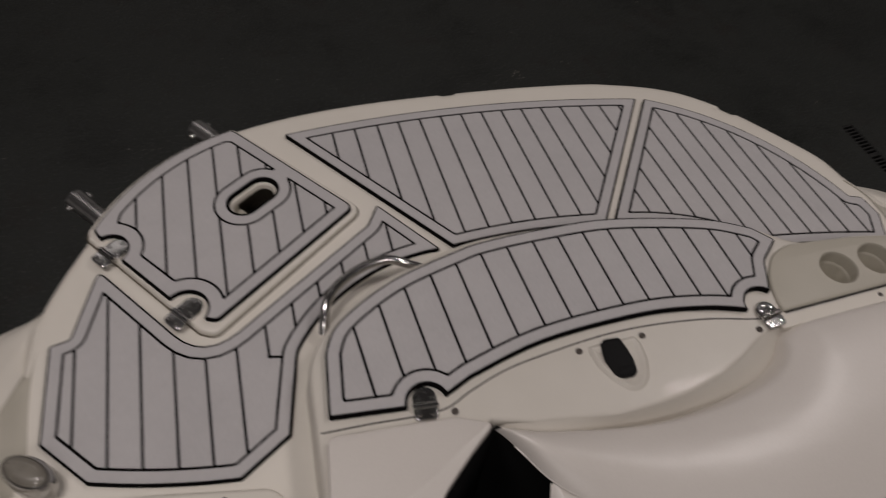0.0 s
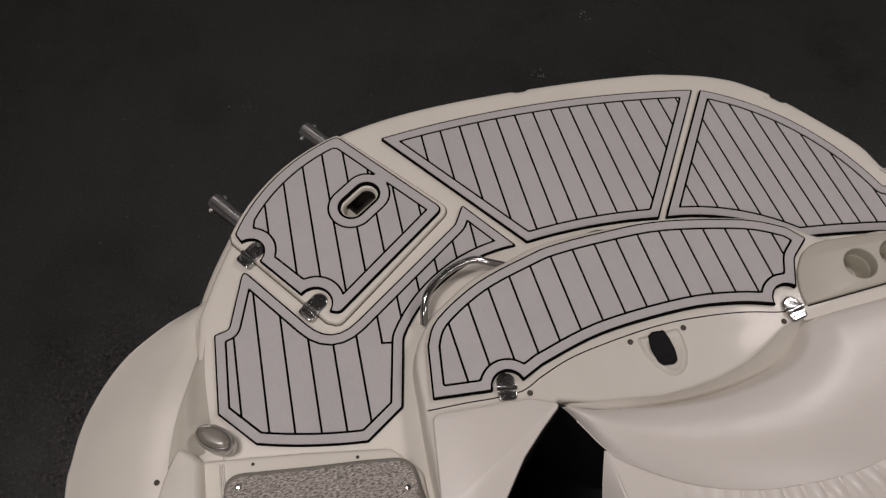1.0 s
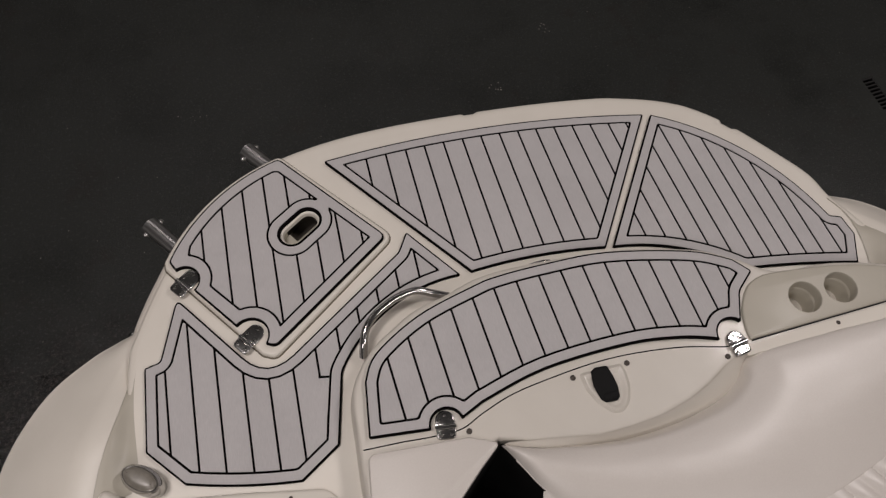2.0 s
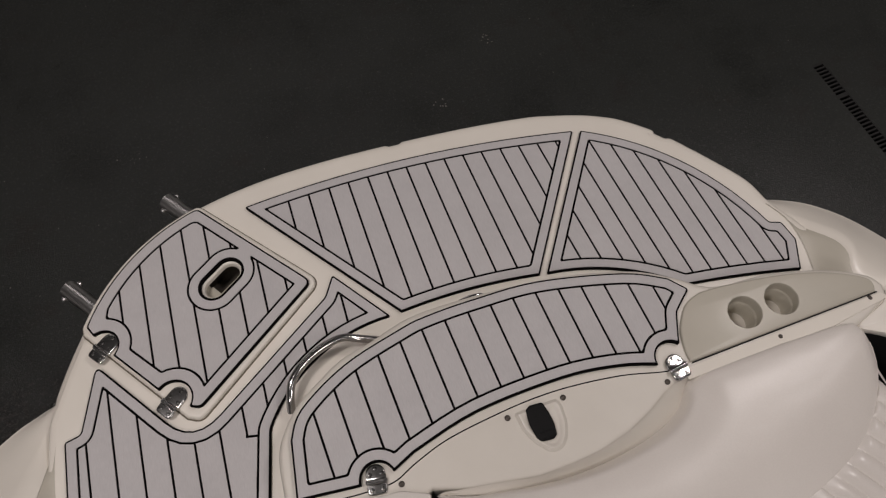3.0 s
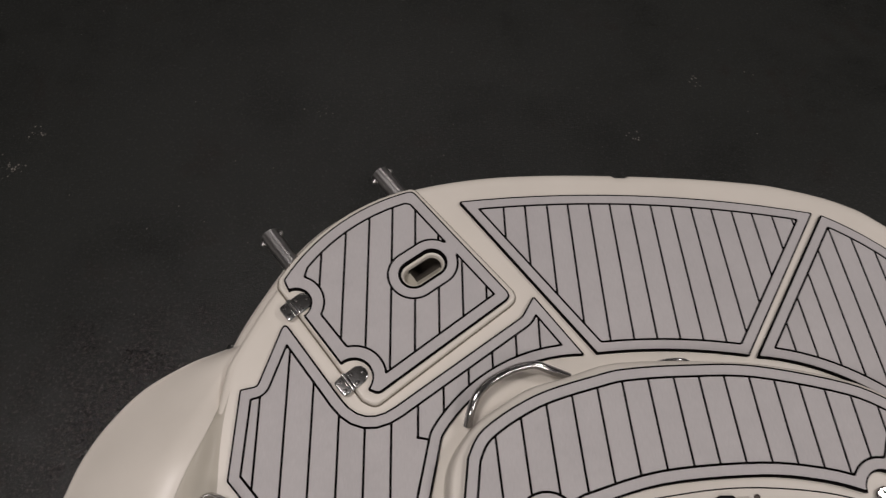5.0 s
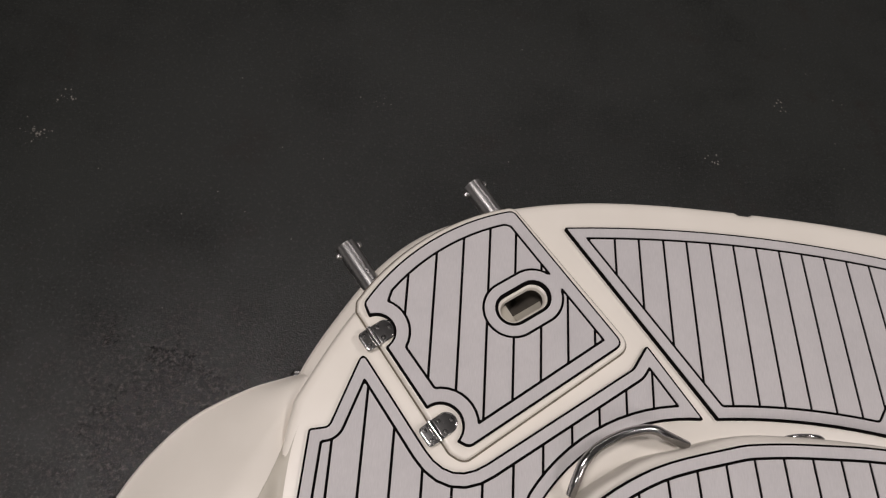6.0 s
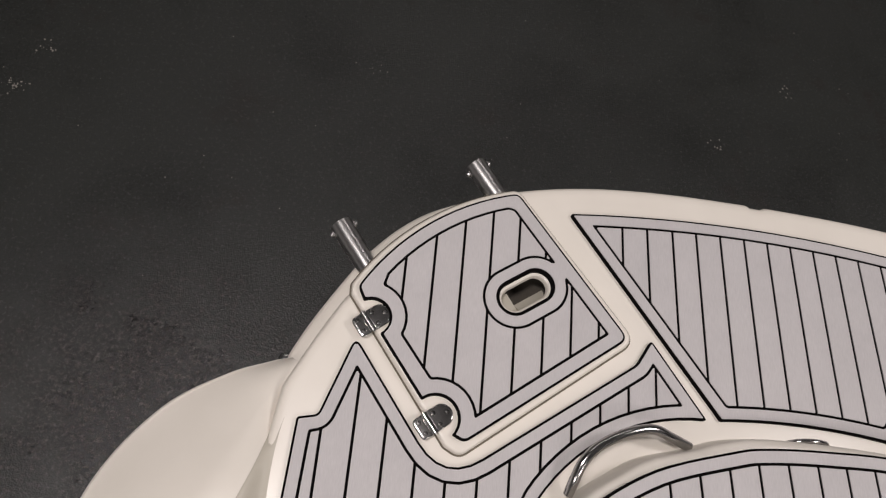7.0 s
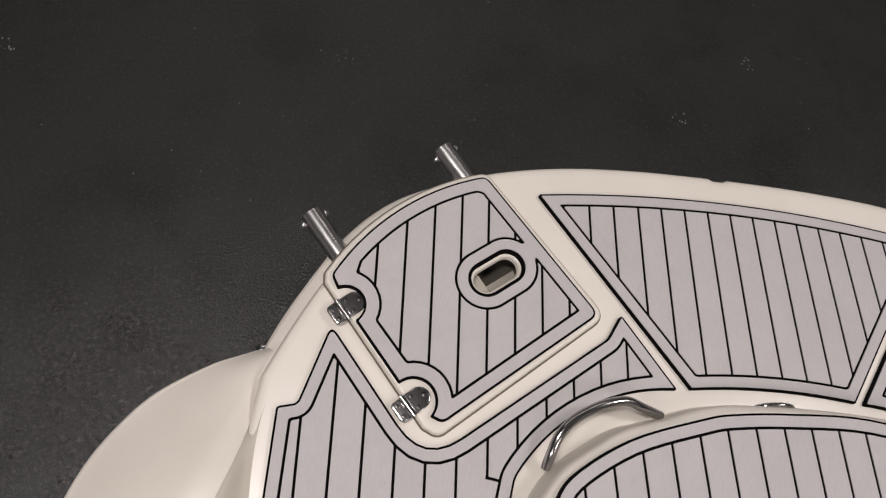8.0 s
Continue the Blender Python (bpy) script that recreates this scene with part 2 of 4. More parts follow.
def slab(loops, z0, z1, chamfer=0.0):
    """A flat plate between z0 and z1: the first loop is its outline, the others are holes."""
    bm = bmesh.new()
    flat = [q for l in loops for q in l]
    tris = tessellate_polygon([[Vector((x, y, 0)) for x, y in l] for l in loops])
    top = [bm.verts.new((x, y, z1)) for x, y in flat]
    low = [bm.verts.new((x, y, z0)) for x, y in flat]
    for a, b, c in tris:
        if len({a, b, c}) == 3:
            bm.faces.new((top[a], top[b], top[c]))
    k = 0
    for l in loops:
        m = len(l)
        for i in range(m):
            j = (i + 1) % m
            bm.faces.new((top[k + i], top[k + j], low[k + j], low[k + i]))
        k += m
    return bm


def loft(loop, rows, cap=True, holes=(), warp=None):
    """Rings of a dense closed loop, each (inset, z), joined, with the last one capped. holes: loops left open in the cap."""
    bm, rings = bmesh.new(), []
    for inset, z in rows:
        ring = []
        for x, y in shifted(loop, inset):
            ring.append(bm.verts.new((x, y, z + (warp(x, y) if warp else 0))))
        rings.append(ring)
    m = len(loop)
    for a, b in zip(rings, rings[1:]):
        for i in range(m):
            bm.faces.new((a[i], a[(i + 1) % m], b[(i + 1) % m], b[i]))
    if cap:
        z = rows[-1][1]
        last = [[(v.co.x, v.co.y) for v in rings[-1]]] + [list(h) for h in holes]
        verts = list(rings[-1]) + [bm.verts.new((x, y, z + (warp(x, y) if warp else 0))) for h in holes for x, y in h]
        for a, b, c in tessellate_polygon([[Vector((x, y, 0)) for x, y in l] for l in last]):
            if len({a, b, c}) == 3:
                bm.faces.new((verts[a], verts[b], verts[c]))
    return bm


def tube_mesh(points, radius, sides=14, ends=True):
    """A round bar along points (x, y, z)."""
    bm, p, rings = bmesh.new(), [Vector(q) for q in points], []
    side = None
    for i, q in enumerate(p):
        d = (p[min(i + 1, len(p) - 1)] - p[max(i - 1, 0)]).normalized()
        if side is None:
            side = d.orthogonal().normalized()
        side = (side - d * side.dot(d)).normalized()
        up = d.cross(side)
        rings.append([bm.verts.new(q + radius * (math.cos(t) * side + math.sin(t) * up)) for t in np.linspace(0, 2 * math.pi, sides, endpoint=False)])
    for a, b in zip(rings, rings[1:]):
        for i in range(sides):
            bm.faces.new((a[i], a[(i + 1) % sides], b[(i + 1) % sides], b[i]))
    if ends:
        bm.faces.new(rings[0])
        bm.faces.new(rings[-1])
    return bm


def lathe(profile, centre, sides=24):
    """A turned form: rows of (radius, z) round a vertical axis."""
    bm, rings = bmesh.new(), []
    for r, z in profile:
        rings.append([bm.verts.new((centre[0] + r * math.cos(t), centre[1] + r * math.sin(t), centre[2] + z)) for t in np.linspace(0, 2 * math.pi, sides, endpoint=False)])
    for a, b in zip(rings, rings[1:]):
        for i in range(sides):
            bm.faces.new((a[i], a[(i + 1) % sides], b[(i + 1) % sides], b[i]))
    bm.faces.new(rings[-1])
    return bm


def clip(poly, a, b, c):
    """The part of a convex polygon where a*x + b*y >= c."""
    out = []
    for i in range(len(poly)):
        p, q = poly[i - 1], poly[i]
        sp, sq = a * p[0] + b * p[1] - c, a * q[0] + b * q[1] - c
        if (sp >= 0) != (sq >= 0):
            t = sp / (sp - sq)
            out.append((p[0] + t * (q[0] - p[0]), p[1] + t * (q[1] - p[1])))
        if sq >= 0:
            out.append(q)
    return out


def plank_meshes(inner, lines, gap, z0, z1):
    """The pieces of the inner polygon between neighbouring lines ((x at y = 0), slope dx/dy), each as a bmesh."""
    tris = tessellate_polygon([[Vector((x, y, 0)) for x, y in inner]])
    made = []
    edges = [(-9.0, lines[0][1])] + list(lines) + [(9.0, lines[-1][1])]
    for (x0, s0), (x1, s1) in zip(edges, edges[1:]):
        bm = bmesh.new()
        for t in tris:
            poly = [inner[i] for i in t]
            poly = clip(poly, 1, -s0, x0 + gap / 2)
            if len(poly) > 2:
                poly = clip(poly, -1, s1, -(x1 - gap / 2))
            if len(poly) > 2:
                vs = [bm.verts.new((x, y, z1)) for x, y in poly]
                try:
                    bm.faces.new(vs)
                except ValueError:
                    pass
        bmesh.ops.remove_doubles(bm, verts=bm.verts, dist=2e-5)
        bmesh.ops.dissolve_degenerate(bm, edges=bm.edges, dist=1e-6)
        seen = set()
        for f in list(bm.faces):
            if f in seen:
                continue
            island, todo = [], [f]
            seen.add(f)
            while todo:
                g = todo.pop()
                island.append(g)
                for e in g.edges:
                    for h in e.link_faces:
                        if h not in seen:
                            seen.add(h)
                            todo.append(h)
            if sum(g.calc_area() for g in island) < 1.2e-5:
                continue
            one, low, top = bmesh.new(), {}, {}
            for g in island:
                for v in g.verts:
                    if v not in top:
                        top[v] = one.verts.new(v.co)
                        low[v] = one.verts.new((v.co.x, v.co.y, z0))
                one.faces.new([top[v] for v in g.verts])
            inside = set(island)
            for g in island:
                for e in g.edges:
                    if sum(h in inside for h in e.link_faces) == 1:
                        a, b = e.verts
                        one.faces.new((top[a], top[b], low[b], low[a]))
            made.append(one)
        bm.free()
    return made


def inset_loop(loop, w):
    """A closed loop moved inwards by w, without the parts that come nearer than w to it."""
    if signed_area(loop) < 0:
        loop = loop[::-1]
    p = []
    m = len(loop)
    for i in range(m):
        a, b = np.array(loop[i]), np.array(loop[(i + 1) % m])
        k = max(1, int(np.hypot(*(b - a)) / 0.002))
        p += [tuple(a + (b - a) * j / k) for j in range(k)]
    p = np.array(p)
    q = np.roll(p, -1, 0)
    d = q - p
    length = np.maximum(np.hypot(d[:, 0], d[:, 1]), 1e-9)
    d = d / length[:, None]
    nrm = np.stack([-d[:, 1], d[:, 0]], 1)
    out = []
    for i in range(len(p)):
        n0, n1 = nrm[i - 1], nrm[i]
        bend = float(d[i - 1][0] * d[i][1] - d[i - 1][1] * d[i][0])
        if bend < -0.05:
            for s in np.linspace(0, 1, 6):
                v = n0 * (1 - s) + n1 * s
                out.append(p[i] + w * v / np.hypot(*v))
        else:
            v = n0 + n1
            out.append(p[i] + w * v / max(0.3, np.hypot(*v)))
    out = np.array(out)
    rel = out[:, None] - p[None]
    t = np.clip((rel * d[None]).sum(-1), 0, length[None])
    gap = np.sqrt(((rel - t[..., None] * d[None]) ** 2).sum(-1)).min(1)
    kept = out[gap > w * 0.985]
    final = [kept[0]]
    for r in kept[1:]:
        if np.hypot(*(r - final[-1])) > 0.0006:
            final.append(r)
    return [tuple(r) for r in final]


def eased(loop, r):
    """A closed loop with its sharp corners rounded off over r on both sides."""
    p = []
    m = len(loop)
    for i in range(m):
        a, b = np.array(loop[i]), np.array(loop[(i + 1) % m])
        k = max(1, int(np.hypot(*(b - a)) / 0.0015))
        p += [a + (b - a) * j / k for j in range(k)]
    p = np.array(p)
    d = np.roll(p, -1, 0) - p
    step = np.maximum(np.hypot(d[:, 0], d[:, 1]), 1e-9)
    d = d / step[:, None]
    back = np.roll(d, 1, 0)
    turn = np.degrees(np.abs(np.arctan2(back[:, 0] * d[:, 1] - back[:, 1] * d[:, 0], (back * d).sum(1))))
    corners = [i for i in range(len(p)) if turn[i] > 24]
    s = np.r_[0, np.cumsum(step)]
    total = s[-1]
    s = s[:-1]
    keep, near = [], {}
    for i in range(len(p)):
        c = min(corners, key=lambda j: min(abs(s[i] - s[j]), total - abs(s[i] - s[j])), default=None)
        far = c is None or min(abs(s[i] - s[c]), total - abs(s[i] - s[c])) > r
        keep.append(far)
        near[i] = c
    out, i, n = [], 0, len(p)
    if not any(keep) or not corners:
        return [tuple(q) for q in p]
    first = keep.index(True)
    order = [(first + k) % n for k in range(n)]
    k = 0
    while k < n:
        i = order[k]
        if keep[i]:
            out.append(tuple(p[i]))
            k += 1
            continue
        run = []
        while k < n and not keep[order[k]]:
            run.append(order[k])
            k += 1
        a, b = p[run[0]], p[run[-1]]
        c = p[near[run[len(run) // 2]]]
        for t in np.linspace(0, 1, 5):
            out.append(tuple((1 - t) ** 2 * a + 2 * t * (1 - t) * c + t * t * b))
    return out


BORDER, GROOVE = 0.0270, 0.0054


def deck_mat(name, label, ctrl, lines, z, inner=None, holes=(), thick=0.010):
    """A foam deck mat: black backing, a border strip and planks, with black grooves between them."""
    mat = thing(name, label, "deck mat", "foam mats on the platform")
    poly = expand(ctrl)
    outer = rounded(poly)
    strip = inset_loop(outer, GROOVE * 0.8)
    if inner is None:
        core_out, core = eased(inset_loop(outer, BORDER - GROOVE / 2), 0.007), eased(inset_loop(outer, BORDER + GROOVE / 2), 0.005)
    else:
        core_out = eased(rounded(expand(inner)), 0.007)
        core = eased(inset_loop(core_out, GROOVE), 0.004)
    part("backing", slab([outer] + [list(h) for h in holes], z, z + thick - 0.002), BLACK_FOAM, mat, "black foam backing")
    part("border", slab([strip, core_out] + [shifted(h, -GROOVE * 1.3) for h in holes], z + 0.001, z + thick), FOAM, mat)
    for bm in plank_meshes(core, lines, GROOVE, z + 0.001, z + thick):
        part("plank", bm, FOAM, mat)
    return mat


# ---- the room ----
def closed_box(x0, x1, y0, y1, z0, z1):
    bm = bmesh.new()
    bmesh.ops.create_cube(bm, size=1.0, matrix=Matrix.Translation(((x0 + x1) / 2, (y0 + y1) / 2, (z0 + z1) / 2)) @ Matrix.Diagonal((x1 - x0, y1 - y0, z1 - z0, 1)))
    return bm


tagged(part("wall_north", closed_box(-7.2, 7.2, 6.0, 6.2, -0.2, CEIL + 0.1), WALL), "plain grey painted showroom wall", "wall", kind="structure")
tagged(part("wall_south", closed_box(-7.2, 7.2, -7.2, -7.0, -0.2, CEIL + 0.1), WALL), "plain grey painted showroom wall", "wall", kind="structure")
tagged(part("wall_east", closed_box(7.0, 7.2, -7.0, 6.0, -0.2, CEIL + 0.1), WALL), "plain grey painted showroom wall", "wall", kind="structure")
tagged(part("wall_west", closed_box(-7.2, -7.0, -7.0, 6.0, -0.2, CEIL + 0.1), WALL), "plain grey painted showroom wall", "wall", kind="structure")
tagged(part("ceiling", closed_box(-7.0, 7.0, -7.0, 6.0, CEIL, CEIL + 0.1), CEILING), "plain dark ceiling over the showroom", "ceiling", kind="structure")

# Trench drain: its end, its turn against the boat, width and length.
DRAIN, GW, GL = pose(1.933, 0.862, 0.0, 0, 0, 6.4), 0.058, 3.2
GRATE_HOLE = [tuple((DRAIN @ Vector((x, y, 0)))[:2]) for x, y in ((-GW / 2, -GL), (-GW / 2, 0), (GW / 2, 0), (GW / 2, -GL))]
tagged(part("floor", slab([[(-7, -7), (7, -7), (7, 6), (-7, 6)], GRATE_HOLE], -0.12, 0.0), FLOOR),
       "dark worn painted concrete floor with pale specks", "floor", kind="structure")


def drain_grate():
    g = thing("drain_grate", "narrow dark slotted drain grate set in the floor", "drain")
    IRON = surface("dark_iron", (0.017, 0.0168, 0.0165), (0.030, 0.0295, 0.0285), 0.55, 80, 6, metal=0.3)
    part("channel", closed_box(-GW / 2, GW / 2, -GL, 0, -0.11, -0.06), BLACK_TRIM, g)
    for sx in (-1, 1):
        x = sx * (GW / 2 - 0.0025)
        part("rail", closed_box(x - 0.0025, x + 0.0025, -GL, 0, -0.06, -0.001), IRON, g)
    me, y, k = None, -0.004, 0
    while y > -GL + 0.02:
        stop = k in (9, 27, 45, 63)
        if me is None:
            ob = part("slat", closed_box(-GW / 2 + 0.005, GW / 2 - 0.005, -0.0036, 0.0036, -0.012, -0.002), IRON, g)
            me = ob.data
        else:
            ob = new("slat", me)
            ob.parent = g
        if stop:
            ob.scale.y, y = 2.6, y - 0.006
        ob.location.y = y
        y -= 0.0185 + (0.006 if stop else 0.0)
        k += 1
    g.matrix_basis = DRAIN
    return g


drain_grate()

# Flecks of old paint on the floor, and two smeared patches of it.
def paint_flecks():
    rng = random.Random(5)
    bm = bmesh.new()
    spots = [(-1.195, 1.0), (-1.05, 0.971), (-1.38, 0.804), (-1.781, 0.847), (-1.378, 1.272), (-0.366, 1.177), (-0.365, 1.54), (0.763, 1.573), (0.889, 1.444), (0.848, 1.15), (0.831, 1.257),
             (1.32, 1.394), (1.88, 1.014), (1.43, 0.766), (1.374, 1.818), (-2.06, 1.02), (-2.07, 0.97), (-1.28, 0.74), (-1.48, 0.71), (0.855, 1.458)]
    spots = [(x, y, 0.0030) for x, y in spots]
    for cx, cy, n in ((-1.96, 1.116, 14), (-2.015, 0.96, 26), (-0.885, 1.227, 7), (0.645, 1.40, 9), (0.345, 1.13, 7), (1.23, 0.602, 4)):
        spots += [(cx + rng.gauss(0, 0.018), cy + rng.gauss(0, 0.014), rng.uniform(0.0014, 0.0048)) for _ in range(n)]
    spots += [(rng.uniform(-2.4, 2.4), rng.uniform(0.3, 2.6), rng.uniform(0.0012, 0.003)) for _ in range(34)]
    for x, y, r in spots:
        k = rng.uniform(0.6, 1.0)
        ring_v = [bm.verts.new((x + r * k * rng.uniform(0.6, 1.15) * math.cos(t), y + r * rng.uniform(0.5, 1.1) * math.sin(t), 0.0008)) for t in np.linspace(0, 2 * math.pi, 9, endpoint=False)]
        mid = bm.verts.new((x, y, 0.0014))
        for i in range(9):
            bm.faces.new((ring_v[i], ring_v[(i + 1) % 9], mid))
    return bm


FLECK = surface("old_paint", (0.16, 0.148, 0.13), (0.36, 0.335, 0.30), 0.75, 150, 5)
tagged(part("paint_flecks", paint_flecks(), FLECK), "pale dried paint flecks scattered on the dark floor", "paint flecks", kind="stuff")

# ---- the boat ----
boat = thing("boat", "cream fibreglass motor boat stern with a swim platform", "boat")


def at_deck(rows):
    return [(w, ZD + z) for w, z in rows]


RIM = spline([(-0.955, -0.36), (-0.945, -0.20), (-0.935, -0.08), (-0.918, -0.02), (-0.82, 0.163), (-0.678, 0.312), (-0.56, 0.388), (-0.484, 0.416), (-0.35, 0.440), (-0.19, 0.451),
              (0.0, 0.451), (0.19, 0.444), (0.36, 0.429), (0.44, 0.413), (0.515, 0.392), (0.57, 0.370), (0.62, 0.342), (0.70, 0.273), (0.80, 0.150), (0.857, 0.068), (0.882, -0.005), (0.918, -0.07), (0.945, -0.13), (0.955, -0.20), (0.957, -0.36)], 12)


def notched(loop):
    """Two shallow steps in the rim where the rub strip stops."""
    out = []
    for x, y in loop:
        k = 0.0
        for nx, ny, half in ((0.003, 0.451, 0.022), (0.705, 0.268, 0.024)):
            d = math.hypot(x - nx, y - ny)
            k = max(k, 0.007 * max(0.0, min(1.0, (half - d) / 0.008)))
        out.append((x * (1 - k / 0.6), y * (1 - k / 0.6)))
    return out


RIM = notched(spline(RIM, 3)) + [(0.955, -0.362), (0.86, -0.375), (0.40, -0.42), (-0.08, -0.44), (-0.45, -0.50), (-0.455, -1.3), (-0.965, -1.3)]
SLOT_C, SLOT_A = np.array([-0.500, 0.179]), math.radians(35.5)


def stadium(c, ang, half_len, radius, n=14):
    ax = np.array([math.cos(ang), math.sin(ang)])
    out = []
    for side, base in ((1, -90), (-1, 90)):
        for t in np.linspace(base, base + 180, n + 1):
            a = ang + math.radians(t)
            out.append(tuple(c + side * ax * (half_len - radius) + radius * np.array([math.cos(a), math.sin(a)])))
    return out


part("swim_platform", loft(RIM, at_deck([(0.10, -0.40), (0.05, -0.26), (0.012, -0.11), (0.002, -0.05), (-0.003, -0.022), (-0.002, -0.010), (0.002, -0.003), (0.008, 0.0), (0.02, 0.001)]),
                           holes=[stadium(SLOT_C, SLOT_A, 0.062, 0.037)]), GELCOAT, boat, "cream gelcoat platform with a rounded rim", True)

# Bottom of the hull, which carries the boat on the floor.
def hull_bottom():
    bm, rings = bmesh.new(), []
    for half, z, back in ((0.94, -0.585, -0.04), (0.93, -0.62, -0.05), (0.55, -0.73, -0.10), (0.14, -ZD + 0.004, -0.14), (0.10, -ZD, -0.16)):
        rings.append([bm.verts.new((x, y, ZD + z)) for x, y in ((-half, -1.28), (half, -1.28), (half, back), (-half, back))])
    for a, b in zip(rings, rings[1:]):
        for k in range(4):
            bm.faces.new((a[k], a[(k + 1) % 4], b[(k + 1) % 4], b[k]))
    bm.faces.new(rings[0])
    bm.faces.new(rings[-1])
    return bm


part("hull_bottom", hull_bottom(), GELCOAT, boat, "cream hull bottom")

# A lower lip runs round the corner under the hatch.
LIP_EDGE = spline([(-0.943, 0.0), (-0.932, 0.034), (-0.903, 0.096), (-0.866, 0.163), (-0.840, 0.207), (-0.815, 0.246), (-0.760, 0.308), (-0.695, 0.358), (-0.606, 0.400), (-0.548, 0.421), (-0.49, 0.432)], 10)
lip_loop = LIP_EDGE + [(x + 0.07, y - 0.09) for x, y in LIP_EDGE[::-8]]
part("rub_lip", loft(lip_loop, at_deck([(0.03, -0.20), (0.006, -0.10), (0.0, -0.066), (0.002, -0.056), (0.007, -0.050), (0.014, -0.048)])), GELCOAT, boat, "", True)


def grid_patch(a, b, nv, height):
    """A sheet between two curves of as many points each; height(u, v, x, y) gives z."""
    bm, rows = bmesh.new(), []
    n = len(a)
    for i in range(n):
        row = []
        for j in range(nv + 1):
            v = j / nv
            x, y = a[i][0] * (1 - v) + b[i][0] * v, a[i][1] * (1 - v) + b[i][1] * v
            row.append(bm.verts.new((x, y, height(i / (n - 1), v, x, y))))
        rows.append(row)
    for r, s in zip(rows, rows[1:]):
        for j in range(nv):
            bm.faces.new((r[j], r[j + 1], s[j + 1], s[j]))
    return bm


def open_skin(loop, count, rows):
    """The first count points of a loop as a sheet through rows of (inset, z)."""
    bm = bmesh.new()
    rings = [[bm.verts.new((x, y, z)) for x, y in shifted(loop, w)[:count]] for w, z in rows]
    for a, b in zip(rings, rings[1:]):
        for i in range(count - 1):
            bm.faces.new((a[i], a[i + 1], b[i + 1], b[i]))
    return bm


def resampled(curve, n):
    p = np.array(curve)
    s = np.r_[0, np.cumsum(np.hypot(*np.diff(p, axis=0).T))]
    t = np.linspace(0, s[-1], n)
    return [(float(np.interp(q, s, p[:, 0])), float(np.interp(q, s, p[:, 1]))) for q in t]


# Quarters of the hull on both sides: outer skin, crowned top and the slope down to the deck.
def smooth_step(t):
    t = max(0.0, min(1.0, t))
    return t * t * (3 - 2 * t)


OUTERS = {1: spline([(-0.935, 0.018), (-0.985, 0.0), (-1.040, -0.022), (-1.130, -0.078), (-1.194, -0.150), (-1.239, -0.228), (-1.264, -0.308), (-1.277, -0.40), (-1.285, -0.8), (-1.29, -1.3)], 12),
          -1: spline([(-0.885, 0.032), (-0.940, 0.018), (-1.012, -0.014), (-1.080, -0.068), (-1.140, -0.138), (-1.190, -0.218), (-1.228, -0.310), (-1.256, -0.42), (-1.285, -0.8), (-1.29, -1.3)], 12)}
INNER = {1: spline([(-0.905, -0.005), (-0.932, -0.09), (-0.958, -0.20), (-1.0, -0.33), (-1.02, -0.45), (-1.06, -0.8), (-1.08, -1.3)], 12),
         -1: spline([(-0.855, -0.005), (-0.895, -0.05), (-0.940, -0.115), (-0.971, -0.165), (-0.974, -0.208), (-0.958, -0.248), (-0.966, -0.285), (-1.02, -0.34), (-1.06, -0.45), (-1.10, -0.8), (-1.12, -1.3)], 12)}
FOOT_R = spline([(-0.868, -0.012), (-0.890, -0.05), (-0.900, -0.085), (-0.902, -0.132), (-0.897, -0.178), (-0.885, -0.24), (-0.885, -0.30), (-0.885, -0.37)], 12)
FOOT = spline([(-0.885, -0.012), (-0.905, -0.06), (-0.922, -0.12), (-0.928, -0.20), (-0.925, -0.30), (-0.92, -0.37)], 12)


def crest(x, y):
    if x > 0:
        return -0.030 + 0.078 * smooth_step((0.03 - y) / 0.26) + 0.05 * max(0.0, -y - 0.4)
    return -0.030 + 0.078 * smooth_step((-y - 0.005) / 0.28) + 0.05 * max(0.0, -y - 0.4)


def quarter_height(u, v, x, y):
    inner, outer = crest(x, y), -0.062 + 0.09 * max(0.0, -y - 0.30)
    z = inner + (outer - inner) * v + 0.014 * math.sin(math.pi * min(1.0, v / 0.93))
    if v > 0.955:
        z -= 0.05 * ((v - 0.955) / 0.045) ** 2.4
    if v < 0.26:
        z -= 0.016 * (1 - v / 0.26) ** 2
    return ZD + z


for sx in (1, -1):
    ob = part("hull_quarter", grid_patch([(sx * x, y) for x, y in resampled(INNER[sx], 90)], [(sx * x, y) for x, y in resampled(OUTERS[sx], 90)], 66, quarter_height), GELCOAT, boat, "", True)
    skin = [(sx * x, y) for x, y in resampled(OUTERS[sx], 90)] + [(-1.11 * sx, -1.3), (-1.085 * sx, -0.60), (-1.0 * sx, -0.42), (-0.90 * sx, -0.15)]
    part("hull_side", open_skin(skin, 90, at_deck([(0.27, -0.62), (0.16, -0.43), (0.07, -0.30), (0.012, -0.16), (0.001, -0.098), (0.006, -0.088)])), GELCOAT, boat, "", True)
    top = resampled([(sx * x, y) for x, y in INNER[sx] if -0.40 < y < -0.012], 30)
    low = resampled([(sx * x, y) for x, y in (FOOT if sx > 0 else FOOT_R)], 30)
    # The darker beige also carries the slope's shade.
    part("quarter_slope", grid_patch(low, top, 8, lambda u, v, x, y: ZD + (0.0035 if x > 0 else 0.001) + (crest(x, y) - 0.0180) * smooth_step(v)), BEIGE, boat, "beige gelcoat slope, its shade put into the tone", True)
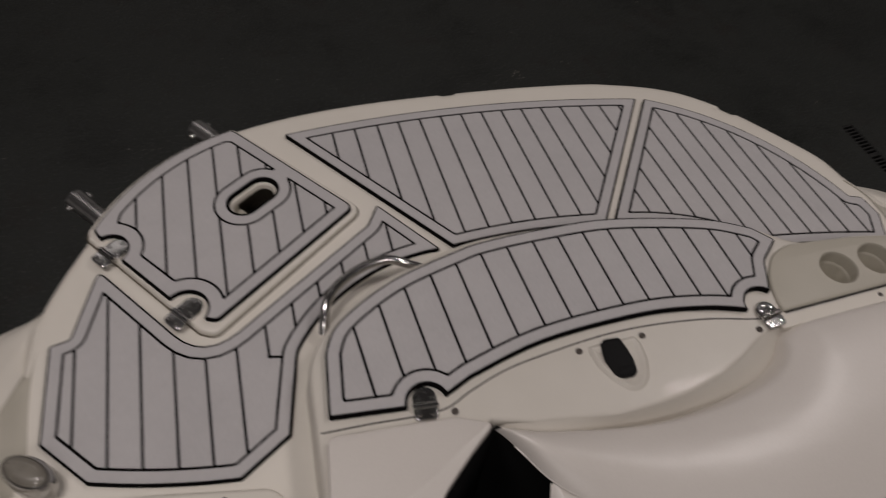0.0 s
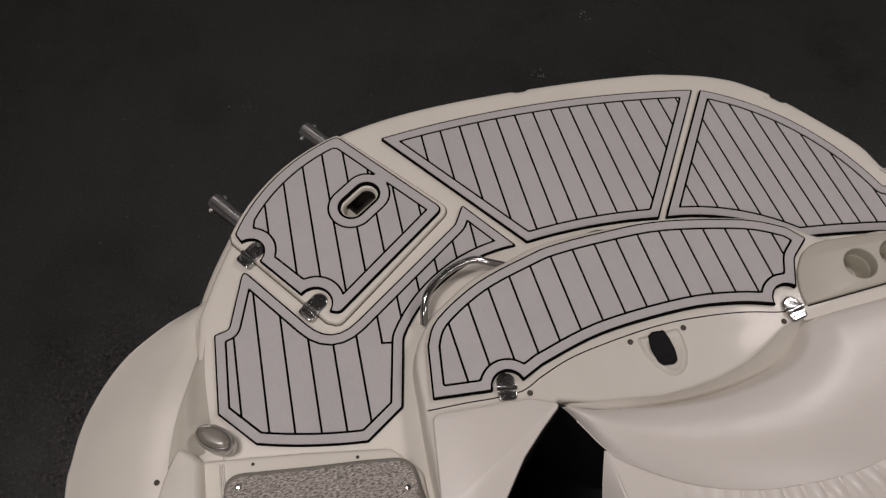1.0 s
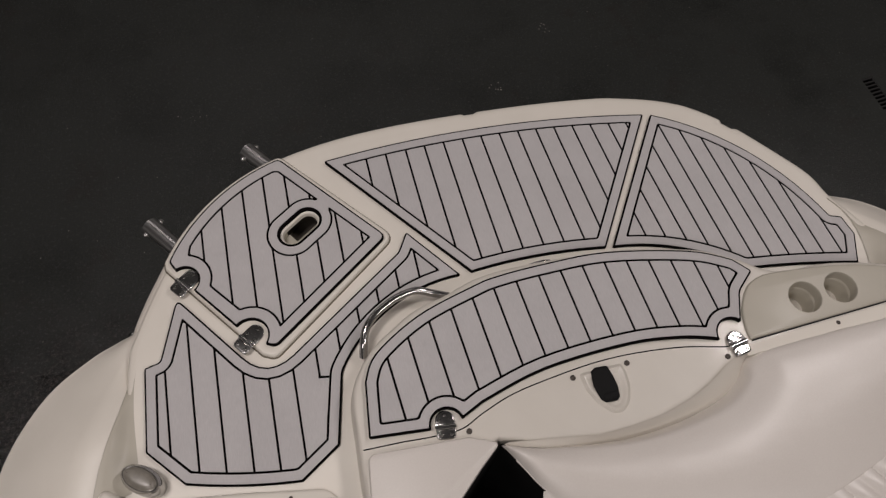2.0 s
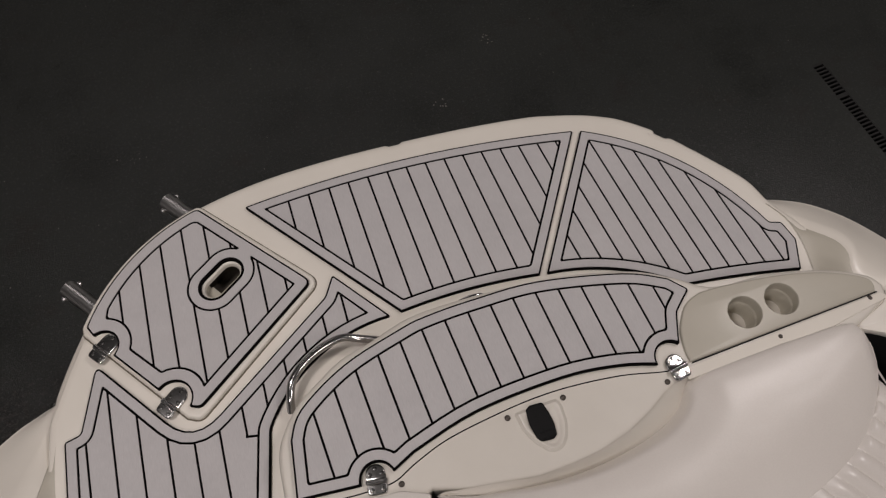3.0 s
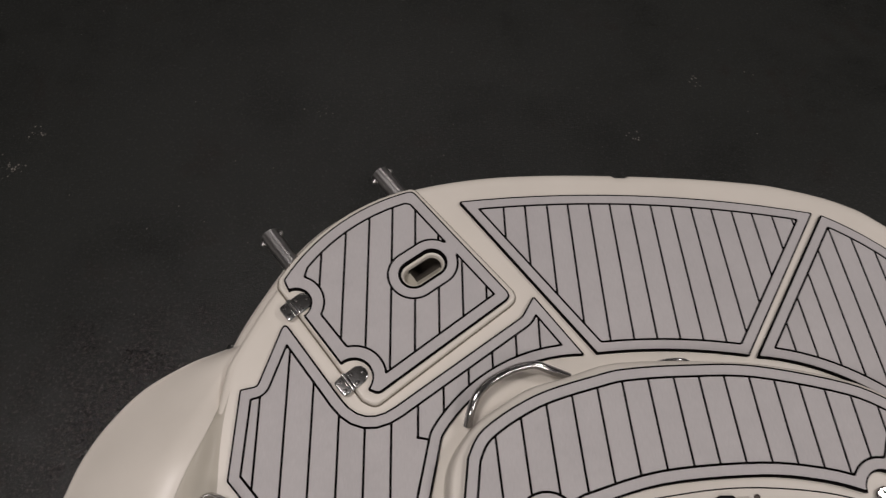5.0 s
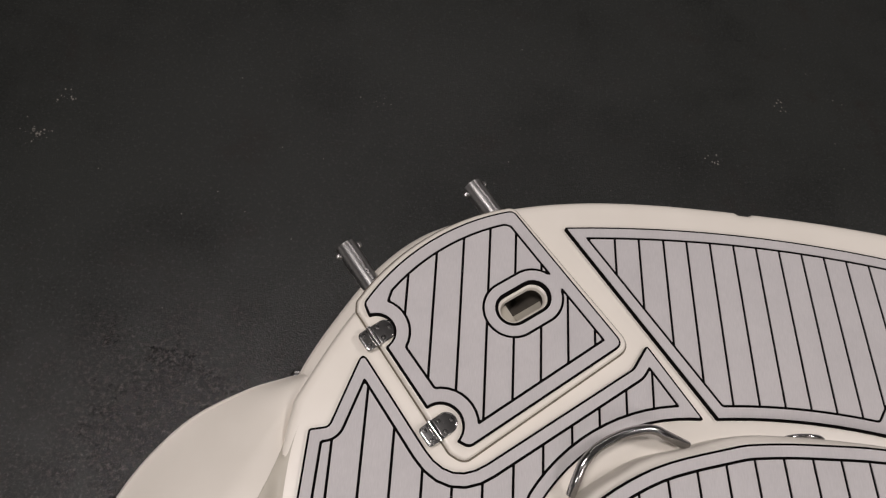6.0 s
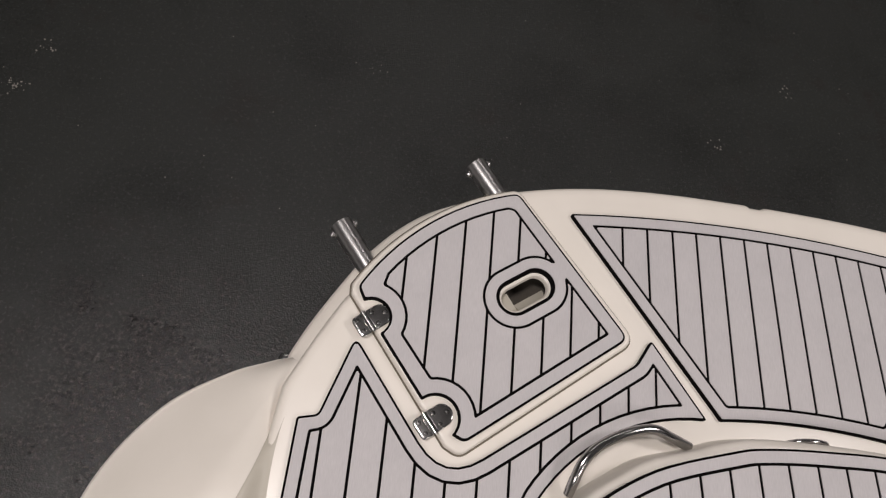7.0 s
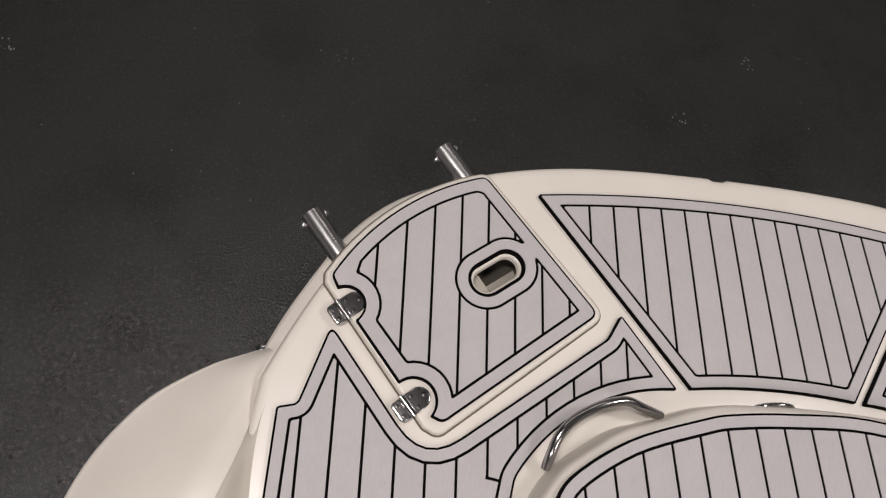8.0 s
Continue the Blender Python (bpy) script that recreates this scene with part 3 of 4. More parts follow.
COAM_L = spline([(-0.942, -0.398), (-0.962, -0.374), (-0.992, -0.358), (-1.016, -0.392), (-1.040, -0.450), (-1.065, -0.55), (-1.09, -0.70), (-1.11, -1.3)], 10) + [(-0.962, -1.3), (-0.952, -0.6)]
COAM_R = spline([(0.955, -0.352), (0.985, -0.330), (1.02, -0.345), (1.06, -0.41), (1.10, -0.52), (1.14, -0.68), (1.16, -1.3)], 10) + spline([(1.08, -1.3), (1.05, -0.60), (0.985, -0.487), (0.925, -0.431), (0.868, -0.394), (0.90, -0.372)], 8)
for loop, rows in ((COAM_L, [(0.0, -0.05), (0.0, 0.012), (0.003, 0.025), (0.008, 0.035), (0.014, 0.039)]), (COAM_R, [(0.0, -0.05), (0.0, 0.058), (0.001, 0.067), (0.004, 0.0722), (0.008, 0.0735)])):
    part("side_coaming", loft(loop, at_deck(rows), warp=lambda x, y: 0.10 * max(0.0, -y - 0.40)), GELCOAT, boat, "", True)
part("coaming_base", slab([[(-1.06, -0.34), (-0.905, -0.352), (-0.900, -0.42), (-0.955, -1.29), (-1.10, -1.29), (-1.08, -0.60)][::-1]], ZD - 0.04, ZD + 0.0045), GELCOAT, boat)

# Raised middle of the deck.
HILL = spline([(-0.462, -0.75), (-0.460, -0.5), (-0.456, -0.38), (-0.451, -0.29), (-0.428, -0.236), (-0.388, -0.187), (-0.335, -0.150), (-0.275, -0.115), (-0.20, -0.093), (-0.065, -0.058), (0.21, -0.061), (0.415, -0.099), (0.517, -0.146),
               (0.60, -0.197), (0.74, -0.206), (0.87, -0.236), (0.960, -0.278), (0.985, -0.315)], 12)
BAND_UP = spline([(-0.135, -0.458), (-0.09, -0.465), (-0.012, -0.475), (0.059, -0.485), (0.135, -0.482), (0.204, -0.474), (0.28, -0.454), (0.339, -0.428), (0.39, -0.399), (0.418, -0.388), (0.446, -0.382)], 8)
HILL += [(0.975, -0.35), (0.90, -0.385), (0.83, -0.405), (0.48, -0.402)] + [(x + 0.003, y - 0.008) for x, y in BAND_UP[::-8][:-1]] + [(-0.1555, -0.450), (-0.23, -0.488), (-0.31, -0.552), (-0.385, -0.645), (-0.442, -0.80), (-0.458, -1.3), (-0.466, -1.3)]
CUPS = ((0.6355, -0.2845), (0.731, -0.2795))


def ring(c, r, n=28):
    return [(c[0] + r * math.cos(t), c[1] + r * math.sin(t)) for t in np.linspace(0, 2 * math.pi, n, endpoint=False)]


part("engine_deck", loft(HILL, at_deck([(-0.006, -0.001), (-0.003, 0.003), (0.0, 0.010), (0.0015, 0.034), (0.003, 0.060), (0.0055, 0.068), (0.009, 0.0725), (0.014, 0.074), (0.018, 0.0742)]), holes=[ring(c, 0.041) for c in CUPS]), LID_COAT, boat,
     "raised cream gelcoat engine cover", True)
BAND_LOW = spline([(-0.150, -0.459), (-0.085, -0.479), (-0.021, -0.492), (0.05, -0.500), (0.124, -0.5035), (0.203, -0.500), (0.289, -0.487), (0.365, -0.465), (0.415, -0.440), (0.437, -0.418), (0.452, -0.396)], 8)
part("lid_front", grid_patch(resampled(BAND_UP, 60), resampled(BAND_LOW, 60), 12, lambda u, v, x, y: ZD + 0.0752 - 0.042 * v ** 1.08 * (0.2 + 0.8 * smooth_step((x + 0.15) / 0.35))), LID_COAT, boat, "sloping front edge of the engine cover", True)
# Black tub: dark vinyl at the right, painted shade in the gap at left.
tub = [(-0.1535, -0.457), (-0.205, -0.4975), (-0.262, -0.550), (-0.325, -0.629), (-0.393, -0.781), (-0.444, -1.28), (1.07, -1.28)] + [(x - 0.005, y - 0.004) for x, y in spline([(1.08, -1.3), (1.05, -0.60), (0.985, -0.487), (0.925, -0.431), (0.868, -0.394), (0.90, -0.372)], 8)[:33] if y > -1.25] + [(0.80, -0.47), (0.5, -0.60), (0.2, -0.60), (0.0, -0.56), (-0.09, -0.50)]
part("cockpit_liner", loft(tub, at_deck([(0.0, 0.074), (0.002, 0.0), (0.004, -0.28), (0.006, -0.56), (0.01, -0.57)])), VINYL_GAP_BLACK, boat, "black cockpit lining that also stands in for the gap's shade")

# Ladder hatch with its slot.
LID = [(-0.523, 0.403, 0.035), (-0.275, 0.111, 0.03), (-0.603, -0.143, 0.03), (-0.632, -0.128, 0.012), (-0.834, 0.135, 0.012), (-0.835, 0.155, 0.015, -0.205)]
lid_loop = rounded(expand(LID), 8)
hatch = part("ladder_hatch", loft(lid_loop, at_deck([(0.0, 0.0), (0.0, 0.007), (0.002, 0.011), (0.005, 0.0129), (0.007, 0.0132), (0.010, 0.0132)]), holes=[stadium(SLOT_C, SLOT_A, 0.0560, 0.0300)]), GELCOAT, boat, "cream hatch lid with a finger slot", True)
# Dark brown puts the shade inside the finger slot into its colour.
SLOT_SHADE = surface("dark_slot_shade", (0.045, 0.038, 0.029), (0.075, 0.064, 0.049), 0.7, 60, 9)
# Brown strip painted for the shaded gap round the hatch lid.
GAP_SHADE = surface("brown_gap_shade", (0.10, 0.085, 0.06), (0.15, 0.125, 0.09), 0.7, 60, 9)
part("hatch_gap_shade", slab([shifted(lid_loop, -0.0035), stadium(SLOT_C, SLOT_A, 0.060, 0.035)], ZD - 0.002, ZD + 0.0012), GAP_SHADE, hatch, "brown strip painted for the shaded gap round the lid")


well = stadium(SLOT_C, SLOT_A, 0.0560, 0.0300, 20)
part("finger_slot", loft(well, at_deck([(0.0, 0.0132), (0.0018, 0.0129), (0.0050, 0.0112), (0.0068, 0.007), (0.0074, 0.0)]), cap=False), GELCOAT, hatch, "moulded rim of the finger slot", True)


def wall_strip(points, z0, z1):
    bm = bmesh.new()
    rows = [[bm.verts.new((x, y, z)) for x, y in points] for z in (z0, z1)]
    for i in range(len(points) - 1):
        bm.faces.new((rows[0][i], rows[0][i + 1], rows[1][i + 1], rows[1][i]))
    return bm


# The far side of the slot is undercut for the fingers; the near side, one end and the floor are moulded.
throat = shifted(well, 0.0074)
side_n = np.array([-math.sin(SLOT_A), math.cos(SLOT_A)])
side_u = np.array([math.cos(SLOT_A), math.sin(SLOT_A)])
near = [i for i, q in enumerate(throat) if (np.array(q) - SLOT_C) @ side_u < -0.024 or (np.array(q) - SLOT_C) @ side_n < -0.018]
count = len(throat)
start = next(i for i in near if (i - 1) % count not in near)
order = [(start + k) % count for k in range(len(near))]
part("slot_wall", wall_strip([throat[i] for i in order], ZD, ZD - 0.040), BEIGE, hatch, "", True)
rest = [(order[-1] + k) % count for k in range(count - len(near) + 2)]
# Undercut and base are coloured dark in place of shade.
hollow = shifted(well, -0.012)
part("slot_void", wall_strip([hollow[i] for i in rest], ZD - 0.001, ZD - 0.06), SLOT_SHADE, hatch, "slot undercut, its shade put into the colour", True)
ccw = throat if signed_area(throat) > 0 else throat[::-1]
c_u = float(SLOT_C @ side_u)
ledge = clip(ccw, -side_u[0], -side_u[1], -(c_u - 0.021))
lower = clip(clip(ccw, side_u[0], side_u[1], c_u - 0.021), -side_n[0], -side_n[1], -(float(SLOT_C @ side_n) - 0.005))
part("slot_ledge", slab([ledge], ZD - 0.040, ZD - 0.020), BEIGE, hatch, "beige ledge at the end of the slot")
ramp_mesh = slab([lower], ZD - 0.040, ZD - 0.006)
for v in ramp_mesh.verts:
    if v.co.z > ZD - 0.02:
        v.co.z -= 0.9 * max(0.0, float((np.array(v.co[:2]) - SLOT_C) @ side_n) + 0.0238)
part("slot_floor", ramp_mesh, BEIGE, hatch, "beige sloping side of the slot")
part("slot_base", slab([shifted(well, -0.014)], ZD - 0.064, ZD - 0.060), SLOT_SHADE, hatch, "slot base, coloured dark for its shade")


# Stainless hinges.
def hinge(x, y, z, angle, parent=boat, reach=0.040):
    """The rounded leaf points along angle; the other leaf lies behind the pin, between them five knuckles."""
    m = Matrix.Translation((x, y, z)) @ Matrix.Rotation(radians(angle), 4, "Z")
    a = expand([(0.004, -0.021, 0.0), (reach - 0.021, -0.021, 0.0, 1.0), (reach - 0.021, 0.021, 0.0), (0.004, 0.021, 0.0)])
    b = [(-0.004, -0.021, 0.0), (-0.004, 0.021, 0.0), (-0.026, 0.021, 0.011), (-0.026, -0.021, 0.011)]
    body = part("hinge", tube_mesh([(0, -0.0225, 0.0048), (0, 0.0225, 0.0048)], 0.0030, 10), HINGE_STEEL, parent, "polished stainless hinge", True)
    steps = [(0, -0.002), (0, 0.0022), (0.0006, 0.0032), (0.0016, 0.0039), (0.003, 0.0042), (0.005, 0.0043)]
    part("leaf", loft(rounded(a, 5), steps), HINGE_STEEL, body, "", True)
    part("leaf", loft(rounded(b, 5), steps), HINGE_STEEL, body, "", True)
    for k in range(5):
        y0 = -0.021 + 0.0084 * k
        bm = tube_mesh([(0, y0 + 0.0002, 0.0048), (0, y0 + 0.0010, 0.0048), (0, y0 + 0.0074, 0.0048), (0, y0 + 0.0082, 0.0048)], 0.0060, 14)
        part("knuckle", bm, HINGE_STEEL, body, "", True)
    body.matrix_basis = m
    for sx, sy in ((0.015, -0.012), (0.015, 0.012), (reach - 0.010, 0.0), (-0.016, -0.011), (-0.016, 0.011)):
        part("screw", lathe([(0.0048, 0.0035), (0.0045, 0.0052), (0.003, 0.0066), (0.0008, 0.0068)], (sx, sy, 0), 12), HINGE_STEEL, body, "", True)
    return body


PLATE = 0.0155
hinge(-0.795, 0.081, ZD + PLATE, 39, reach=0.047)
hinge(-0.663, -0.092, ZD + PLATE, 39, reach=0.048)
hinge(-0.263, -0.398, ZD + 0.0765, 84, reach=0.036)
hinge(0.433, -0.360, ZD + 0.0785, 101, reach=0.033)


def screw(x, y, z, r=0.0052):
    return part("screw", lathe([(r * 1.25, -0.001), (r * 1.25, 0.0008), (r, 0.0018), (r * 0.6, 0.0024), (r * 0.3, 0.0018)], (x, y, z), 12), SCREW, boat, "dull screw head", True)


for x, y in ((-0.215, -0.417), (0.0385, -0.3525), (0.168, -0.346), (0.3995, -0.381), (0.6865, -0.360), (0.930, -0.337)):
    screw(x, y, ZD + 0.0755)

GAP = spline([(-0.443, -0.407), (-0.36, -0.408), (-0.29, -0.411), (-0.228, -0.408), (-0.176, -0.385), (-0.103, -0.359), (-0.01, -0.342), (0.10, -0.329), (0.20, -0.328), (0.31, -0.338), (0.40, -0.357), (0.45, -0.362)], 8)
part("lid_gap", tube_mesh([(x, y, ZD + 0.0738) for x, y in GAP], 0.0016, 6), BLACK_TRIM, boat, "thin dark gap below the lid")

# Latch in a teardrop moulding.
DROP = [(0.053, -0.346, 0.01), (0.059, -0.389, 0.05), (0.075, -0.421, 0.05), (0.103, -0.451, 0.04), (0.131, -0.449, 0.04), (0.149, -0.428, 0.05), (0.160, -0.396, 0.05), (0.161, -0.361, 0.03), (0.155, -0.342, 0.01)]
part("latch_moulding", loft(rounded(DROP, 8), at_deck([(0.0, 0.0735), (0.003, 0.0765), (0.008, 0.0800), (0.012, 0.0795), (0.016, 0.0765), (0.020, 0.0748)])), LID_COAT, boat, "", True)
LATCH = [(0.080, -0.349, 0.006), (0.091, -0.342, 0.006), (0.120, -0.343, 0.008), (0.126, -0.368, 0.03), (0.129, -0.393, 0.03), (0.126, -0.417, 0.008), (0.118, -0.423, 0.006), (0.091, -0.422, 0.008), (0.083, -0.413, 0.008), (0.078, -0.381, 0.03)]
latch = part("latch", loft(rounded(LATCH, 5), at_deck([(0, 0.072), (0.0, 0.0815), (0.002, 0.0835), (0.005, 0.084)])), BLACK_TRIM, boat, "black push latch", True)
part("push_button", loft(rounded([(0.089, -0.405, 0.003), (0.122, -0.403, 0.003), (0.120, -0.418, 0.004), (0.092, -0.419, 0.004)], 4), at_deck([(0, 0.0835), (0.0, 0.0852), (0.0015, 0.0858)])), BLACK_TRIM, latch, "", True)

# Panel with two cup holders.
PANEL = spline([(0.466, -0.3555), (0.465, -0.329), (0.474, -0.286), (0.491, -0.254), (0.513, -0.228), (0.543, -0.213), (0.582, -0.2085), (0.689, -0.2155), (0.793, -0.2305), (0.88, -0.2555), (0.943, -0.287), (0.955, -0.308), (0.948, -0.3268)], 6)


panel = part("cup_panel", loft(PANEL, at_deck([(0, 0.070), (0, 0.077), (0.002, 0.080), (0.005, 0.081)]), holes=[ring(c, 0.040) for c in CUPS]), BEIGE, boat, "beige moulded panel", True)
for c in CUPS:
    part("cup_holder", lathe([(0.0405, ZD + 0.0812), (0.039, ZD + 0.0795), (0.0380, ZD + 0.074), (0.0372, ZD + 0.052), (0.0345, ZD + 0.049), (0.0335, ZD + 0.046), (0.0328, ZD + 0.006), (0.0300, ZD + 0.001), (0.0005, ZD)], (c[0], c[1], 0), 32), BEIGE, panel, "round recessed cup holder", True)


def bar(a, b, width, z0, z1):
    a, b = np.array(a), np.array(b)
    d = (b - a) / np.hypot(*(b - a))
    n = np.array([-d[1], d[0]]) * width / 2
    return slab([[tuple(a - n), tuple(b - n), tuple(b + n), tuple(a + n)]], z0, z1)


part("seam", bar((0.470, -0.3575), (0.953, -0.3275), 0.0024, ZD + 0.07, ZD + 0.0780), BLACK_TRIM, boat, "black rubber seam")
part("trim_strip", slab([rounded(expand([(0.444, -0.366, 0.004), (0.960, -0.332, 0.004), (0.972, -0.346, 0.004), (0.80, -0.376, 0.0), (0.68, -0.376, 0.0), (0.446, -0.390, 0.004)]))], ZD + 0.07, ZD + 0.0772), SATIN, boat)

# Stainless grab rail in its recess.
RAIL = spline([(-0.406, -0.188, 0.020), (-0.400, -0.163, 0.040), (-0.388, -0.133, 0.052), (-0.362, -0.105, 0.056), (-0.321, -0.081, 0.058), (-0.285, -0.068, 0.056), (-0.254, -0.064, 0.052), (-0.224, -0.072, 0.042), (-0.180, -0.082, 0.022)], 8)
part("grab_rail", tube_mesh([(x, y, ZD + z) for x, y, z in RAIL], 0.0095, 16), CHROME, boat, "polished stainless grab rail", True)
EYE_BAR = spline([(0.016, -0.055, 0.022), (0.030, -0.052, 0.036), (0.058, -0.050, 0.041), (0.082, -0.051, 0.036), (0.095, -0.055, 0.022)], 6)
part("tie_ring", tube_mesh([(x, y, ZD + z) for x, y, z in EYE_BAR], 0.0052, 12), CHROME, boat, "small stainless tie ring", True)


# Stern light in an oval chrome bezel.
def oval(c, ax, ay, ang, n=32):
    e = [(ax * math.cos(t), ay * math.sin(t)) for t in np.linspace(0, 2 * math.pi, n, endpoint=False)]
    return [(c[0] + x * math.cos(ang) - y * math.sin(ang), c[1] + x * math.sin(ang) + y * math.cos(ang)) for x, y in e]


OVAL = oval((-0.908, -0.358), 0.047, 0.028, radians(-38))
bezel = part("stern_light", loft(OVAL, at_deck([(0, 0.0), (0, 0.042), (0.003, 0.050), (0.006, 0.053), (0.009, 0.050)])), HINGE_STEEL, boat, "oval stern light in a chrome bezel", True)
part("lens", loft(shifted(OVAL, 0.006), at_deck([(0, 0.048), (0.003, 0.054), (0.008, 0.057), (0.013, 0.058)])), LENS, bezel, "smoky oval lens", True)

# Step in the walk-through.
STEP = rounded(expand([(-0.957, -0.392, 0.012), (-0.72, -0.424, 0.0), (-0.535, -0.455, 0.04), (-0.478, -0.52, 0.03), (-0.474, -1.28, 0.0), (-0.955, -1.28, 0.0)]), 8)
part("tread_ridge", loft(rounded([(-0.911, -0.408, 0.004), (-0.898, -0.409, 0.004), (-0.916, -1.25, 0.0), (-0.930, -1.25, 0.0)], 4), at_deck([(0, 0.011), (0.001, 0.0145), (0.003, 0.0165), (0.005, 0.017)])), GELCOAT, boat, "", True)
part("step_tread", loft(STEP, at_deck([(0, 0.0), (0.0, 0.006), (0.003, 0.010), (0.008, 0.012)])), GELCOAT, boat, "", True)
screw(-0.838, -0.424, ZD + 0.0125, 0.003)
screw(-0.612, -0.458, ZD + 0.0125, 0.003)
screw(-1.037, -0.424, ZD + 0.0375, 0.005)
screw(1.20, -0.36, ZD - 0.018, 0.005)

part("rail_end_cap", lathe([(0.013, -0.03), (0.013, 0.0), (0.011, 0.004), (0.006, 0.006), (0.002, 0.0065)], (-0.9425, 0.0125, ZD - 0.065), 18), HINGE_STEEL, boat, "small chrome end cap", True)

# ---- foam mats ----
MAT_A = [(-0.814, 0.054, 0.012), (-0.628, -0.190, 0.085), (-0.273, 0.065, 0.035), (-0.243, 0.117, 0.006), (-0.135, -0.028, 0.004, 0.26), (-0.459, -0.207, 0.05), (-0.493, -0.370, 0.008),
         (-0.583, -0.430, 0.006, -0.05), (-0.828, -0.382, 0.006), (-0.905, -0.297, 0.006), (-0.898, -0.104, 0.008), (-0.862, -0.096, 0.014)]
A_LINES = [(x, 0.0) for x in (-0.8525, -0.7955, -0.739, -0.681, -0.625, -0.5685, -0.5115, -0.4555, -0.3995, -0.345, -0.290, -0.2355)]
mat_a = deck_mat("deck_mat", "light grey planked foam mat with black grooves beside the hatch", MAT_A, A_LINES, ZD + 0.0005)
# One groove stops short: below it the planks on both sides run together.
JOINED = [(-0.5155, -0.328), (-0.5141, -0.324), (-0.5103, -0.305), (-0.5077, -0.288), (-0.5075, -0.209), (-0.5155, -0.209)]
part("plank", slab([JOINED], ZD + 0.0015, ZD + 0.0102), FOAM, mat_a)
part("groove", slab([[(-0.515, -0.212), (-0.488, -0.2165), (-0.488, -0.2115), (-0.515, -0.206)]], ZD + 0.009, ZD + 0.0108), BLACK_FOAM, mat_a, "short black groove end")
MAT_B = [(-0.4125, 0.366, 0.005, -0.077), (0.474, 0.340, 0.005), (0.241, -0.0315, 0.004, 0.063), (-0.1075, -0.0255, 0.004)]
B_LINES = [(x, -0.0196 - 0.00655 * k) for k, x in enumerate((-0.2945, -0.239, -0.182, -0.128, -0.073, -0.018, 0.0355, 0.089, 0.142, 0.1945, 0.2465, 0.299, 0.3505, 0.402, 0.452))]
deck_mat("deck_mat", "light grey trapezoid foam mat with black grooves", MAT_B, B_LINES, ZD + 0.0005)
MAT_C = [(0.4935, 0.335, 0.005, -0.20), (0.846, -0.064, 0.010), (0.875, -0.0735, 0.010), (0.887, -0.128, 0.012), (0.858, -0.2055, 0.003, 0.03), (0.570, -0.161, 0.003, 0.16), (0.258, -0.034, 0.004)]
C_LINES = [(x, -0.115) for x in (0.3495, 0.3965, 0.444, 0.4905, 0.537, 0.5845, 0.6305, 0.6755, 0.720, 0.7635, 0.810)]
deck_mat("deck_mat", "light grey curved foam mat with black grooves", MAT_C, C_LINES, ZD + 0.0005)
D_TOP = spline([(-0.4135, -0.265), (-0.379, -0.207), (-0.268, -0.138), (-0.13, -0.094), (-0.066, -0.081), (0.05, -0.0735), (0.208, -0.075), (0.405, -0.114), (0.500, -0.157)], 5)
D_LOW = spline([(0.393, -0.3405), (0.312, -0.319), (0.183, -0.307), (-0.019, -0.322), (-0.172, -0.364)], 5)
MAT_D = [(-0.427, -0.388, 0.006)] + [(x, y, 0.0) for x, y in D_TOP] + [(0.535, -0.196, 0.008), (0.485, -0.240, 0.04), (0.458, -0.311, 0.005, 0.75)] \
    + [(x, y, 0.0) for x, y in D_LOW] + [(-0.224, -0.389, 0.004, 0.95), (-0.294, -0.398, 0.006)]
D_LINES = [(x, -0.085) for x in (-0.374, -0.3165, -0.2595, -0.2025, -0.146, -0.0905, -0.034, 0.022, 0.0765, 0.131, 0.185, 0.2375, 0.2895, 0.341, 0.393, 0.444)]
deck_mat("deck_mat", "light grey crescent foam mat on the raised engine cover", MAT_D, D_LINES, ZD + 0.0742, thick=0.013)
HATCH = [(-0.525, 0.389, 0.03), (-0.2935, 0.1095, 0.02), (-0.597, -0.119, 0.02), (-0.621, -0.108, 0.006, 0.95), (-0.681, -0.052, 0.006), (-0.770, 0.062, 0.006, 0.95), (-0.808, 0.121, 0.006), (-0.822, 0.148, 0.015, -0.205)]


def circle_line(c, r, p, q):
    """Where the line from p to q meets a circle, in order along it."""
    p, d = np.array(p), np.array(q) - np.array(p)
    d = d / np.hypot(*d)
    m = float((c - p) @ d)
    h = math.sqrt(max(0.0, r * r - float(((p + m * d - c) ** 2).sum())))
    return p + (m - h) * d, p + (m + h) * d


def round_arc(c, r, a, b, n=10):
    """The shorter arc from a to b about c."""
    t0, t1 = (math.atan2(q[1] - c[1], q[0] - c[0]) for q in (a, b))
    t1 = t0 + (t1 - t0 + math.pi) % (2 * math.pi) - math.pi
    return [(c[0] + r * math.cos(t), c[1] + r * math.sin(t), 0.0) for t in np.linspace(t0, t1, n)]


